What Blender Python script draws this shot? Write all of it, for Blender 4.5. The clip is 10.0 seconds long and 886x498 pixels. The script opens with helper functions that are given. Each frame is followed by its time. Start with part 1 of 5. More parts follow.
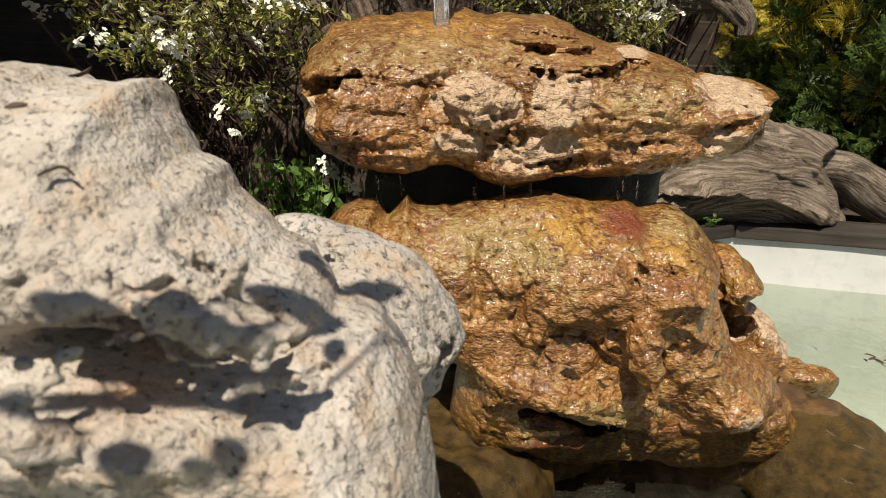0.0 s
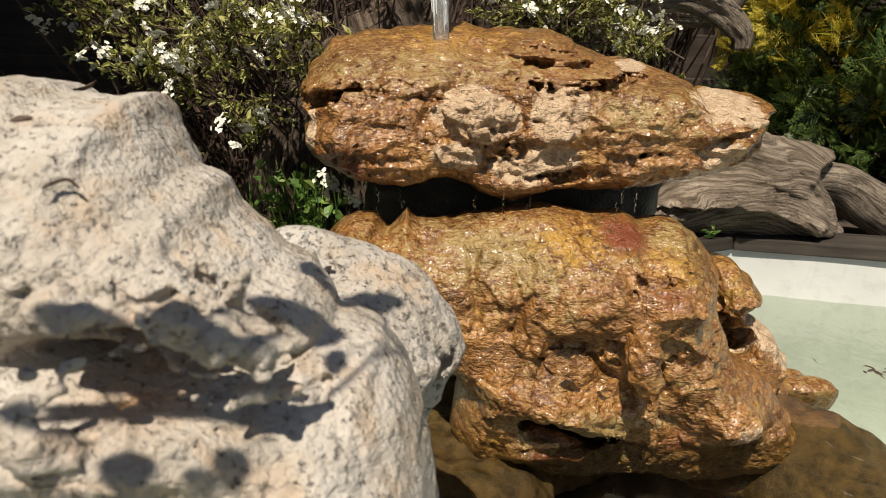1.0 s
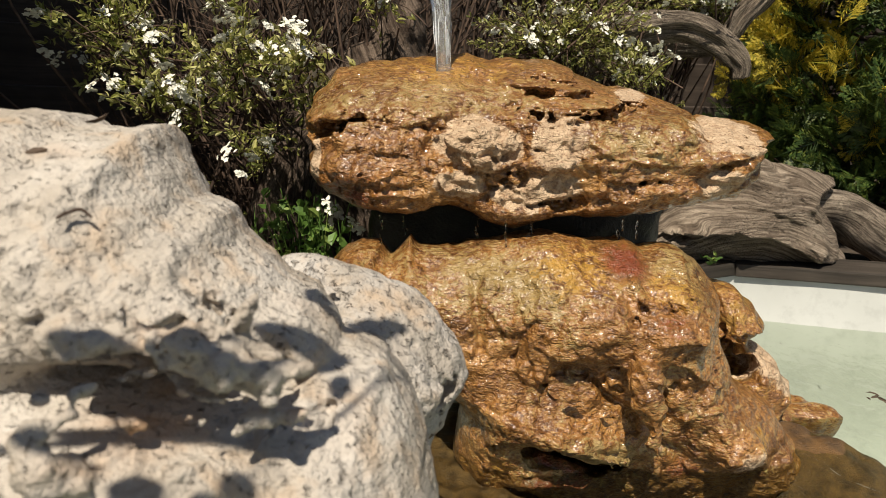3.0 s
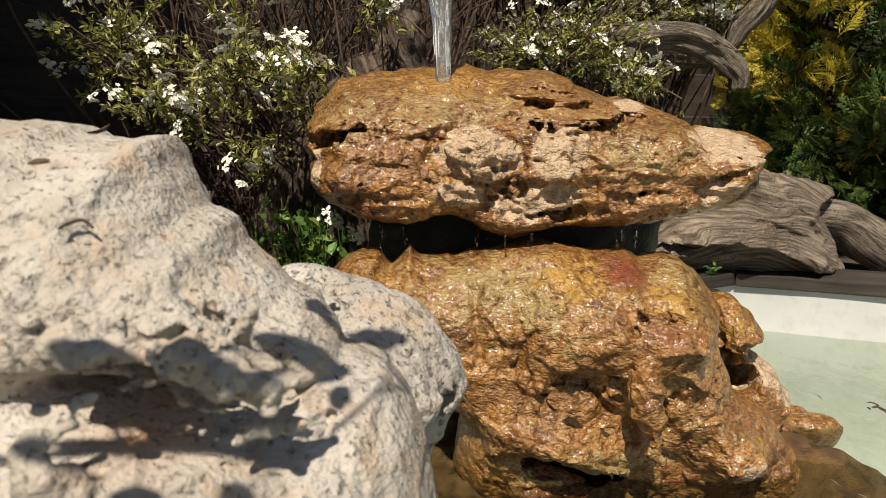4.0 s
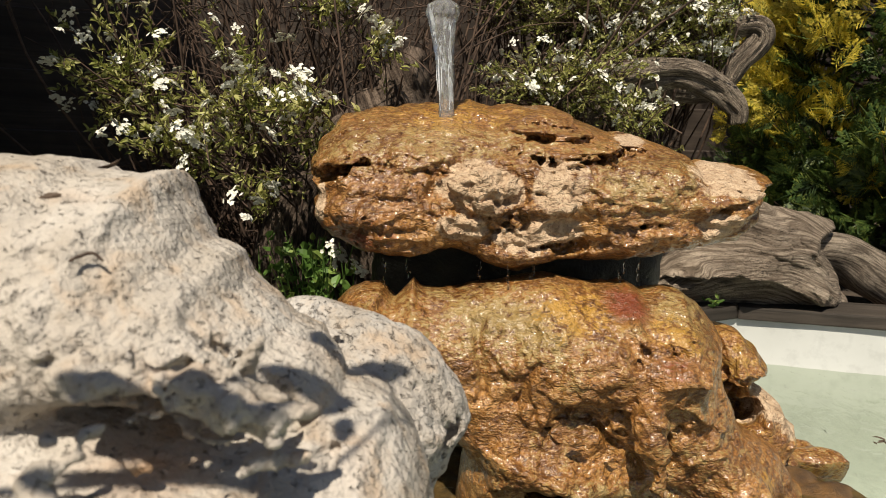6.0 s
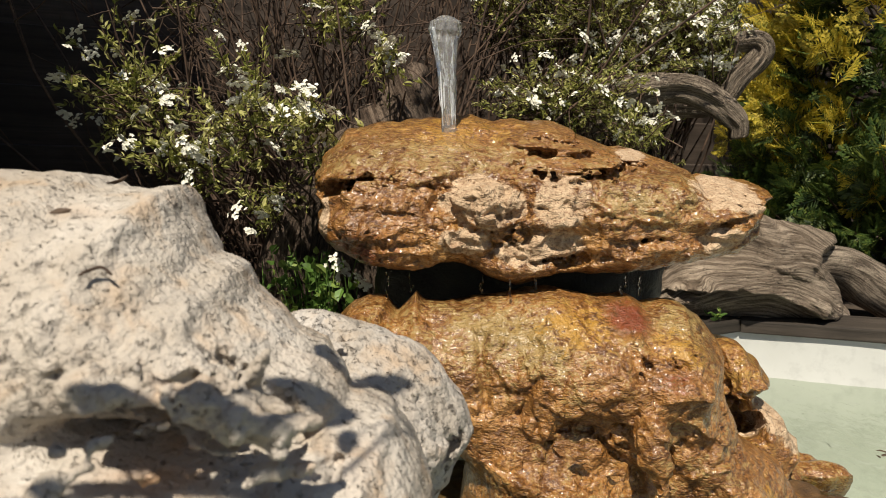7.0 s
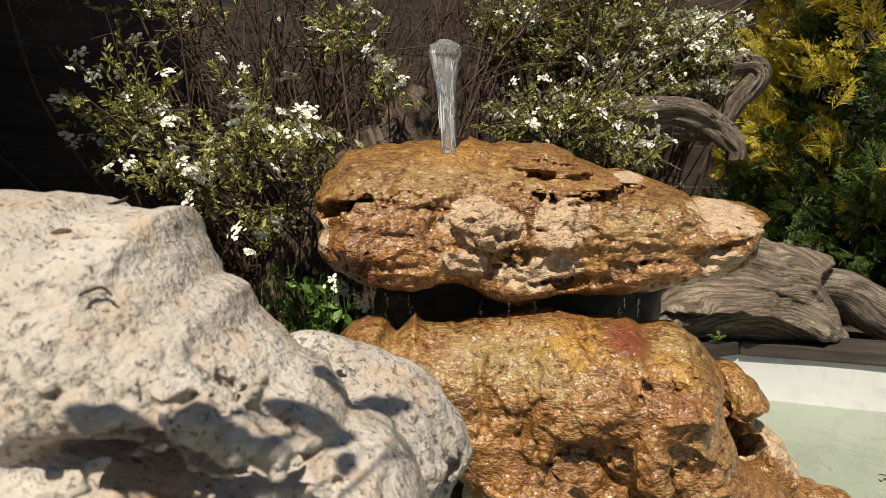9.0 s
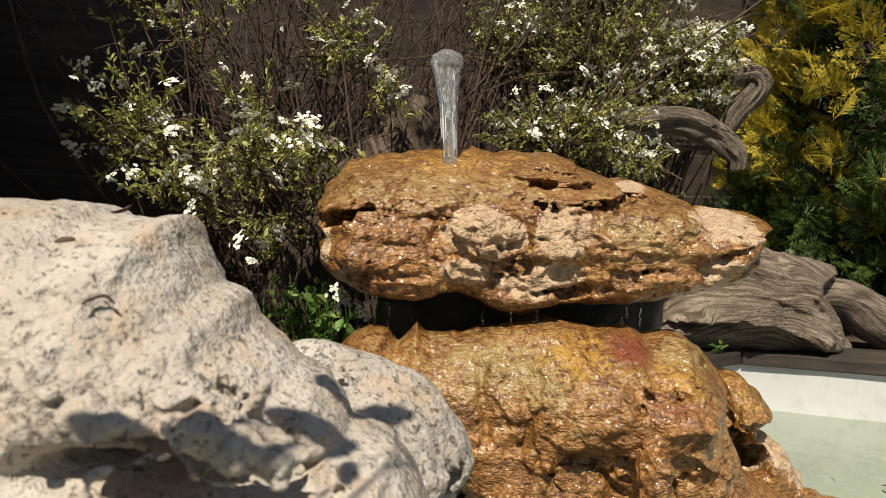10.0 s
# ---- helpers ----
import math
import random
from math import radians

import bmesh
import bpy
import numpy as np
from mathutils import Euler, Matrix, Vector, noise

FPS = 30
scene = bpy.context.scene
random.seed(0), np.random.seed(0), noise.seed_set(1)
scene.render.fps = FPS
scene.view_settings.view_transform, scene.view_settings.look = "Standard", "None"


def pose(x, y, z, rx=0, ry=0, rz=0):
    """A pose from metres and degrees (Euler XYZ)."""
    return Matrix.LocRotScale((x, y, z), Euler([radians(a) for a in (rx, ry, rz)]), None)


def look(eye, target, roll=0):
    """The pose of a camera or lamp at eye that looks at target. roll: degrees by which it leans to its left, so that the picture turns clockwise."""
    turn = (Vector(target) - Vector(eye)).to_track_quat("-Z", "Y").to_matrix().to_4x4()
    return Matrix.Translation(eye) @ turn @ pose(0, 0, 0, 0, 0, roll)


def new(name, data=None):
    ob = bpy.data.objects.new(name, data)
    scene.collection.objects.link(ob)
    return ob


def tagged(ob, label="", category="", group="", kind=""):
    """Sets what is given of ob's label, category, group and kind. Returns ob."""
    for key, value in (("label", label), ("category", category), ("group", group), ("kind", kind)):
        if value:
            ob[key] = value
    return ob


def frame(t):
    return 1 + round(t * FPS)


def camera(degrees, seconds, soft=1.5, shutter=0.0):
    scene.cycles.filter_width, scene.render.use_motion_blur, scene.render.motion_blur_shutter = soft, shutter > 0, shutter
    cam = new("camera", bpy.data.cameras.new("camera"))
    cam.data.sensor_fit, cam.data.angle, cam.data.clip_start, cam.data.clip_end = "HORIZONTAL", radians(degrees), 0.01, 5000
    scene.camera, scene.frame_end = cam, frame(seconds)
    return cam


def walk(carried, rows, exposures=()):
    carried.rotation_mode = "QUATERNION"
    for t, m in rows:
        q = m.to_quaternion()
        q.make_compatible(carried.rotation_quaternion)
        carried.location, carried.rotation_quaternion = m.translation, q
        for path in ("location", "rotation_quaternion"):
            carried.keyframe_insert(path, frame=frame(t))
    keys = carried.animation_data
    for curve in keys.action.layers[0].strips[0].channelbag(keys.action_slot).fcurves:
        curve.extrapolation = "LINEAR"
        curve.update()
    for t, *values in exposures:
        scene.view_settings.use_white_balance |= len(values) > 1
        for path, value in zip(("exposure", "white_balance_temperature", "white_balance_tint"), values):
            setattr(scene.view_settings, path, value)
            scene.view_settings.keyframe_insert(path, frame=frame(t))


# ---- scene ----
cam = camera(64, 10.0, soft=0.8)
cam.data.dof.use_dof, cam.data.dof.focus_distance, cam.data.dof.aperture_fstop = True, 0.82, 12.0
PATH = [
    (0, (0.0037, 0.0729, 0.4289), (0.0227, 1.9802, -0.1725), 0.04),
    (0.5, (0.0034, 0.0717, 0.4296), (0.0209, 1.9864, -0.1481), 0.06),
    (1, (0.0031, 0.0699, 0.4297), (0.0245, 1.9871, -0.1392), 0.06),
    (1.5, (0.0035, 0.0689, 0.4297), (0.0198, 1.9907, -0.1236), -0.02),
    (2, (0.0035, 0.0681, 0.4305), (0.0177, 1.9934, -0.1107), -0.06),
    (2.5, (0.0033, 0.0673, 0.4307), (0.0187, 1.9995, -0.0855), -0.10),
    (3, (0.0034, 0.0624, 0.4320), (0.0161, 2.0000, -0.0636), -0.14),
    (4.5, (0.0037, 0.0598, 0.4331), (0.0159, 2.0093, -0.0134), -0.11),
    (5, (0.0036, 0.0573, 0.4336), (0.0104, 2.0144, 0.0213), -0.18),
    (5.5, (0.0033, 0.0564, 0.4341), (0.0065, 2.0174, 0.0409), -0.13),
    (6, (0.0030, 0.0559, 0.4342), (0.0092, 2.0195, 0.0543), -0.12),
    (7.5, (0.0033, 0.0485, 0.4358), (-0.0011, 2.0213, 0.1073), -0.26),
    (8, (0.0031, 0.0505, 0.4358), (0.0019, 2.0244, 0.1141), -0.20),
    (8.5, (0.0032, 0.0499, 0.4354), (0.0028, 2.0268, 0.1320), -0.21),
    (9, (0.0028, 0.0489, 0.4356), (0.0046, 2.0289, 0.1531), -0.04),
    (9.5, (0.0025, 0.0482, 0.4353), (0.0050, 2.0302, 0.1681), 0.04),
    (10, (0.0022, 0.0485, 0.4354), (0.0002, 2.0320, 0.1789), 0.02),
]
walk(cam, [(t, look(eye, target, roll)) for t, eye, target, roll in PATH])

# ---- daylight ----
SUN_FROM = Vector((-0.18, -0.92, 1.5)).normalized()
world = bpy.data.worlds.new("sky")
scene.world = world
world.use_nodes = True
wn = world.node_tree
sky = wn.nodes.new("ShaderNodeTexSky")
sky.sky_type = "NISHITA"
sky.sun_disc = False
sky.sun_elevation = math.asin(SUN_FROM.z)
sky.sun_rotation = math.atan2(SUN_FROM.x, SUN_FROM.y)
wn.links.new(sky.outputs[0], wn.nodes["Background"].inputs[0])
wn.nodes["Background"].inputs[1].default_value = 0.06
sun = new("sun", bpy.data.lights.new("sun", "SUN"))
sun.data.energy, sun.data.angle, sun.data.color = 5.7, radians(0.6), (1.0, 0.905, 0.765)
sun.matrix_world = look(SUN_FROM * 6, (0, 0, 0))
scene.view_settings.exposure = 0.0


# ---- material helpers ----
def material(name):
    m = bpy.data.materials.new(name)
    m.use_nodes = True
    return m, m.node_tree, m.node_tree.nodes["Principled BSDF"]


def coords(nt, scale=(1, 1, 1), turn=(0, 0, 0)):
    tc, mp = nt.nodes.new("ShaderNodeTexCoord"), nt.nodes.new("ShaderNodeMapping")
    mp.inputs["Scale"].default_value = scale
    mp.inputs["Rotation"].default_value = [radians(a) for a in turn]
    nt.links.new(tc.outputs["Object"], mp.inputs[0])
    return mp.outputs[0]


def noise_tex(nt, vec, scale, detail=4.0, rough=0.55, warp=0.0):
    n = nt.nodes.new("ShaderNodeTexNoise")
    n.inputs["Scale"].default_value, n.inputs["Detail"].default_value = scale, detail
    n.inputs["Roughness"].default_value, n.inputs["Distortion"].default_value = rough, warp
    nt.links.new(vec, n.inputs["Vector"])
    return n.outputs[0]


def cell_tex(nt, vec, scale, feature="F1"):
    n = nt.nodes.new("ShaderNodeTexVoronoi")
    n.feature = feature
    n.inputs["Scale"].default_value = scale
    nt.links.new(vec, n.inputs["Vector"])
    return n.outputs["Distance"]


def ramp(nt, fac, stops):
    r = nt.nodes.new("ShaderNodeValToRGB")
    els = r.color_ramp.elements
    while len(els) < len(stops):
        els.new(0.5)
    for e, (p, c) in zip(els, stops):
        e.position = p
        e.color = (*c, 1) if isinstance(c, tuple) else (c, c, c, 1)
    nt.links.new(fac, r.inputs[0])
    return r.outputs[0]


def mixed(nt, fac, a, b, mode="MIX"):
    n = nt.nodes.new("ShaderNodeMix")
    n.data_type, n.blend_type = "RGBA", mode
    for value, socket in ((fac, n.inputs[0]), (a, n.inputs[6]), (b, n.inputs[7])):
        if isinstance(value, (int, float)):
            socket.default_value = value if socket is n.inputs[0] else (value, value, value, 1)
        elif isinstance(value, tuple):
            socket.default_value = (*value, 1)
        else:
            nt.links.new(value, socket)
    return n.outputs[2]


def sums(nt, op, a, b):
    n = nt.nodes.new("ShaderNodeMath")
    n.operation = op
    for value, socket in ((a, n.inputs[0]), (b, n.inputs[1])):
        if isinstance(value, (int, float)):
            socket.default_value = value
        else:
            nt.links.new(value, socket)
    return n.outputs[0]


def attribute(nt, name):
    n = nt.nodes.new("ShaderNodeAttribute")
    n.attribute_name = name
    return n.outputs["Fac"]


def bump(nt, height, strength, distance, normal=None):
    n = nt.nodes.new("ShaderNodeBump")
    n.inputs["Strength"].default_value, n.inputs["Distance"].default_value = strength, distance
    nt.links.new(height, n.inputs["Height"])
    if normal is not None:
        nt.links.new(normal, n.inputs["Normal"])
    return n.outputs[0]


def object_random(nt):
    return nt.nodes.new("ShaderNodeObjectInfo").outputs["Random"]


def island_random(nt):
    return nt.nodes.new("ShaderNodeNewGeometry").outputs["Random Per Island"]


def stain(nt, name, mid, fine):
    """A stain's cover, broken up by the grain of the stone."""
    ragged = sums(nt, "ADD", sums(nt, "MULTIPLY", sums(nt, "SUBTRACT", mid, 0.5), 3.2), sums(nt, "MULTIPLY", sums(nt, "SUBTRACT", fine, 0.5), 2.6))
    cover = attribute(nt, name)
    return sums(nt, "MULTIPLY", ramp(nt, sums(nt, "ADD", cover, sums(nt, "MULTIPLY", ragged, ramp(nt, cover, [(0.0, 0.0), (0.3, 1.0)]))), [(0.25, 0.0), (0.75, 1.0)]), 0.85)


def wet_stone():
    """Water-worn limestone under a film of water, stained by rust-brown algae, with dry pale patches."""
    m, nt, b = material("wet_algae_stone")
    v = coords(nt)
    streak = coords(nt, (0.8, 1, 1.5))
    coarse, mid = noise_tex(nt, streak, 16, 5, 0.6, 0.6), noise_tex(nt, v, 70, 7, 0.7, 0.4)
    fine = noise_tex(nt, streak, 250, 3, 0.6, 0.5)
    algae = ramp(nt, coarse, [(0.30, (0.10, 0.038, 0.010)), (0.43, (0.185, 0.074, 0.016)), (0.55, (0.30, 0.128, 0.026)), (0.70, (0.40, 0.20, 0.052))])
    algae = mixed(nt, ramp(nt, mid, [(0.46, 0.0), (0.70, 0.65)]), algae, (0.45, 0.238, 0.072))
    algae = mixed(nt, ramp(nt, mid, [(0.32, 0.8), (0.47, 0.0)]), algae, (0.085, 0.032, 0.009))
    algae = mixed(nt, ramp(nt, fine, [(0.34, 0.75), (0.47, 0.0)]), algae, (0.06, 0.024, 0.008))
    algae = mixed(nt, ramp(nt, fine, [(0.52, 0.0), (0.66, 0.6)]), algae, (0.53, 0.31, 0.115))
    algae = mixed(nt, stain(nt, "olive", mid, fine), algae, mixed(nt, mid, (0.18, 0.12, 0.034), (0.45, 0.33, 0.13)))
    algae = mixed(nt, stain(nt, "gold", mid, fine), algae, mixed(nt, mid, (0.32, 0.15, 0.012), (0.52, 0.29, 0.05)))
    algae = mixed(nt, stain(nt, "red", mid, fine), algae, mixed(nt, mid, (0.11, 0.014, 0.006), (0.25, 0.05, 0.02)))
    pale = mixed(nt, ramp(nt, mid, [(0.30, 0.0), (0.65, 1.0)]), (0.32, 0.205, 0.115), (0.62, 0.465, 0.305))
    pale = mixed(nt, ramp(nt, noise_tex(nt, v, 330, 3, 0.7), [(0.36, 0.8), (0.47, 0.0)]), pale, (0.24, 0.14, 0.08))
    dry = ramp(nt, sums(nt, "ADD", attribute(nt, "dry"), sums(nt, "MULTIPLY", sums(nt, "SUBTRACT", mid, 0.5), 0.9)), [(0.42, 0.0), (0.56, 1.0)])
    nt.links.new(mixed(nt, dry, algae, pale), b.inputs["Base Color"])
    nt.links.new(mixed(nt, dry, mixed(nt, mid, 0.24, 0.50), 0.85), b.inputs["Roughness"])
    wet = sums(nt, "SUBTRACT", 1.0, dry)
    nt.links.new(sums(nt, "MULTIPLY", wet, ramp(nt, coarse, [(0.35, 0.5), (0.6, 1.0)])), b.inputs["Coat Weight"])
    b.inputs["Coat Roughness"].default_value = 0.14
    b.inputs["Coat IOR"].default_value = 1.5
    h1 = bump(nt, noise_tex(nt, v, 75, 3, 0.6, 0.5), 1.0, 0.0055)
    h3 = bump(nt, noise_tex(nt, streak, 240, 2, 0.6, 0.4), 1.0, 0.0034, h1)
    nt.links.new(h3, b.inputs["Normal"])
    nt.links.new(bump(nt, noise_tex(nt, v, 300, 1, 0.5), 1.0, 0.0021), b.inputs["Coat Normal"])
    return m


def pale_stone(name, tint, worn):
    """Dry porous limestone, off-white, with pits, specks and faint ochre stains."""
    m, nt, b = material(name)
    v = coords(nt)
    big, mid, fine = noise_tex(nt, v, 14, 4, 0.6), noise_tex(nt, v, 70, 6, 0.68), noise_tex(nt, v, 420, 5, 0.7)
    col = mixed(nt, ramp(nt, big, [(0.35, 0.0), (0.7, 1.0)]), (0.41 * tint[0], 0.365 * tint[1], 0.31 * tint[2]), (0.60 * tint[0], 0.57 * tint[1], 0.53 * tint[2]))
    col = mixed(nt, ramp(nt, mid, [(0.36, 0.6), (0.48, 0.0)]), col, (0.46, 0.41, 0.35))
    col = mixed(nt, ramp(nt, noise_tex(nt, v, 34, 3, 0.6, 0.4), [(0.52, 0.0), (0.70, 0.7)]), col, (0.50, 0.37, 0.25))
    col = mixed(nt, ramp(nt, fine, [(0.29 + worn, 0.75), (0.39 + worn, 0.0)]), col, (0.25, 0.22, 0.18))
    spots = noise_tex(nt, v, 190, 4, 0.6, 0.3)
    col = mixed(nt, ramp(nt, spots, [(0.27 + worn, 0.85), (0.35 + worn, 0.0)]), col, (0.20, 0.17, 0.14))
    col = mixed(nt, sums(nt, "MULTIPLY", attribute(nt, "rust"), ramp(nt, mid, [(0.35, 0.4), (0.55, 1.0)])), col, (0.55, 0.30, 0.14))
    # deep: shade of the ledge's recess put into the colour, plus random darker patches
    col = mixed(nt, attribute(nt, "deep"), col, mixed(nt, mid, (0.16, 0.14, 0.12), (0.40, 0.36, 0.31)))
    nt.links.new(col, b.inputs["Base Color"])
    b.inputs["Roughness"].default_value = 0.93
    b.inputs["Specular IOR Level"].default_value = 0.25
    h = bump(nt, noise_tex(nt, v, 55, 3, 0.55), 1.0, 0.0055)
    h = bump(nt, ramp(nt, spots, [(0.26 + worn, 0.0), (0.40 + worn, 1.0)]), 1.0, 0.0034, h)
    h = bump(nt, noise_tex(nt, v, 260, 3, 0.65), 1.0, 0.0030, h)
    nt.links.new(h, b.inputs["Normal"])
    return m


def grey_wood(name, dark, light, scale):
    """Weathered wood without bark; the grain follows the attribute grain and cracks open along it."""
    m, nt, b = material(name)
    v = coords(nt)
    along = nt.nodes.new("ShaderNodeCombineXYZ")
    nt.links.new(attribute(nt, "grain_u"), along.inputs[0])
    nt.links.new(attribute(nt, "grain_v"), along.inputs[1])
    grain = noise_tex(nt, along.outputs[0], scale, 6, 0.7, 0.25)
    patch, fine = noise_tex(nt, v, 9, 4, 0.6), noise_tex(nt, v, 260, 4, 0.7)
    lines = noise_tex(nt, along.outputs[0], scale * 3.2, 5, 0.65, 0.35)
    col = ramp(nt, grain, [(0.30, tuple(0.45 * c for c in dark)), (0.44, dark), (0.56, light), (0.70, tuple(min(1, 1.3 * c) for c in light))])
    col = mixed(nt, ramp(nt, lines, [(0.35, 0.8), (0.43, 0.0)]), col, tuple(0.22 * c for c in dark))
    col = mixed(nt, ramp(nt, patch, [(0.35, 0.4), (0.65, 0.0)]), col, tuple(0.55 * c for c in dark))
    col = mixed(nt, ramp(nt, fine, [(0.3, 0.45), (0.5, 0.0)]), col, tuple(0.4 * c for c in dark))
    nt.links.new(col, b.inputs["Base Color"])
    b.inputs["Roughness"].default_value = 0.85
    b.inputs["Specular IOR Level"].default_value = 0.3
    nt.links.new(bump(nt, fine, 0.8, 0.002, bump(nt, lines, 1.0, 0.010, bump(nt, grain, 1.0, 0.010))), b.inputs["Normal"])
    return m


def sawn_board(name, dark, light, grain_scale=22):
    """Stained sawn boards with long grain; each board has its own shade."""
    m, nt, b = material(name)
    v = coords(nt, (0.06, 1, 1))
    grain = noise_tex(nt, v, grain_scale * 3, 6, 0.65, 0.5)
    patch = noise_tex(nt, coords(nt), 7, 4, 0.6)
    col = ramp(nt, grain, [(0.3, dark), (0.7, light)])
    col = mixed(nt, sums(nt, "MULTIPLY", object_random(nt), 0.45), col, tuple(0.5 * c for c in dark))
    col = mixed(nt, ramp(nt, patch, [(0.4, 0.5), (0.65, 0.0)]), col, tuple(0.5 * c for c in dark))
    nt.links.new(col, b.inputs["Base Color"])
    b.inputs["Roughness"].default_value = 0.7
    b.inputs["Specular IOR Level"].default_value = 0.3
    nt.links.new(bump(nt, grain, 0.7, 0.002), b.inputs["Normal"])
    return m


def leafy(name, stops, rough=0.5, glow=0.25):
    """Leaves whose green changes from leaf to leaf; a part of the light passes through."""
    m, nt, b = material(name)
    shade = ramp(nt, island_random(nt), stops)
    col = mixed(nt, ramp(nt, noise_tex(nt, coords(nt), 60, 3), [(0.35, 0.35), (0.6, 0.0)]), shade, (0.035, 0.05, 0.012))
    nt.links.new(col, b.inputs["Base Color"])
    b.inputs["Roughness"].default_value = rough
    thin = nt.nodes.new("ShaderNodeBsdfTranslucent")
    nt.links.new(col, thin.inputs[0])
    both = nt.nodes.new("ShaderNodeMixShader")
    both.inputs[0].default_value = glow
    nt.links.new(b.outputs[0], both.inputs[1])
    nt.links.new(thin.outputs[0], both.inputs[2])
    nt.links.new(both.outputs[0], nt.nodes["Material Output"].inputs[0])
    return m


def plain_varied(name, a, b_col, scale, rough, relief=0.0, detail=5):
    m, nt, b = material(name)
    v = coords(nt)
    n, n2 = noise_tex(nt, v, scale, detail, 0.6), noise_tex(nt, v, scale * 7, 4, 0.65)
    col = mixed(nt, ramp(nt, n, [(0.35, 0.0), (0.65, 1.0)]), a, b_col)
    col = mixed(nt, ramp(nt, n2, [(0.3, 0.3), (0.5, 0.0)]), col, tuple(0.6 * c for c in a))
    nt.links.new(col, b.inputs["Base Color"])
    b.inputs["Roughness"].default_value = rough
    if relief:
        nt.links.new(bump(nt, n2, 0.7, relief), b.inputs["Normal"])
    return m


def pond_water():
    """Clear still water: see-through, with the sky's gloss at a low angle."""
    m, nt, b = material("pond_water")
    nt.nodes.remove(b)
    clear, gloss, both = (nt.nodes.new(k) for k in ("ShaderNodeBsdfTransparent", "ShaderNodeBsdfGlossy", "ShaderNodeMixShader"))
    clear.inputs[0].default_value = (0.80, 0.85, 0.79, 1)
    gloss.inputs["Roughness"].default_value = 0.02
    fr = nt.nodes.new("ShaderNodeFresnel")
    fr.inputs["IOR"].default_value = 1.33
    v = coords(nt, (1, 0.6, 1))
    n = bump(nt, noise_tex(nt, v, 38, 2, 0.5, 1.2), 0.6, 0.0062)
    nt.links.new(n, gloss.inputs["Normal"])
    nt.links.new(n, fr.inputs["Normal"])
    nt.links.new(fr.outputs[0], both.inputs[0])
    nt.links.new(clear.outputs[0], both.inputs[1])
    nt.links.new(gloss.outputs[0], both.inputs[2])
    nt.links.new(both.outputs[0], nt.nodes["Material Output"].inputs[0])
    return m


def spray_water(name="spray_water", clear=1.0, rough=0.02):
    m, nt, b = material(name)
    b.inputs["Base Color"].default_value = (0.97, 0.99, 1, 1)
    b.inputs["Transmission Weight"].default_value = clear
    b.inputs["IOR"].default_value = 1.33
    b.inputs["Roughness"].default_value = rough
    nt.links.new(bump(nt, noise_tex(nt, coords(nt, (1, 1, 0.5)), 170, 1), 1.0, 0.0035), b.inputs["Normal"])
    return m


WET = wet_stone()
PALE = pale_stone("pale_limestone", (1.0, 0.975, 0.93), 0.012)
PALE_COOL = pale_stone("pale_limestone_cool", (0.97, 0.965, 0.955), 0.035)
DRIFT = grey_wood("weathered_driftwood", (0.215, 0.162, 0.115), (0.53, 0.43, 0.325), 1.3)
BRANCH = grey_wood("grey_brown_branch_wood", (0.19, 0.148, 0.108), (0.56, 0.46, 0.35), 1.6)
BARK = grey_wood("brown_dead_wood", (0.085, 0.058, 0.04), (0.26, 0.195, 0.145), 1.4)
FENCE = sawn_board("dark_stained_board", (0.054, 0.041, 0.032), (0.145, 0.112, 0.088))
EDGING = sawn_board("grey_brown_edging_board", (0.028, 0.023, 0.018), (0.090, 0.073, 0.058), 30)
DARK_STONE = plain_varied("near_black_stone", (0.006, 0.0045, 0.003), (0.020, 0.014, 0.009), 30, 0.5, 0.005)
LINER = plain_varied("white_pond_liner", (0.50, 0.51, 0.475), (0.57, 0.58, 0.545), 5, 0.45)
SOIL = plain_varied("dark_soil", (0.035, 0.025, 0.018), (0.075, 0.055, 0.038), 18, 0.95, 0.006)
SUNK = plain_varied("algae_covered_sunken_stone", (0.055, 0.028, 0.009), (0.19, 0.10, 0.032), 60, 0.45, 0.005)
LEAF = leafy("shrub_leaf", [(0.0, (0.16, 0.19, 0.035)), (0.5, (0.42, 0.42, 0.10)), (1.0, (0.66, 0.62, 0.27))], 0.5, 0.33)
HERB = leafy("herb_leaf", [(0.0, (0.06, 0.13, 0.02)), (0.6, (0.14, 0.26, 0.05)), (1.0, (0.34, 0.42, 0.10))])
THUJA_GOLD = leafy("golden_conifer_spray", [(0.0, (0.30, 0.31, 0.035)), (0.45, (0.66, 0.52, 0.055)), (1.0, (0.90, 0.72, 0.11))], 0.5, 0.4)
THUJA_GREEN = leafy("green_conifer_spray", [(0.0, (0.02, 0.045, 0.010)), (0.6, (0.06, 0.11, 0.02)), (1.0, (0.17, 0.20, 0.035))])
TWIG = plain_varied("shrub_twig_bark", (0.034, 0.019, 0.012), (0.12, 0.075, 0.048), 40, 0.85)
PETAL = plain_varied("white_petal", (0.70, 0.69, 0.56), (0.82, 0.81, 0.72), 80, 0.6)
POOL = pond_water()
SPRAY = spray_water()
JET = spray_water("bubbling_water", 0.86, 0.08)
GLINT = plain_varied("white_glint", (0.70, 0.74, 0.76), (0.85, 0.87, 0.88), 90, 0.2, 0.002)


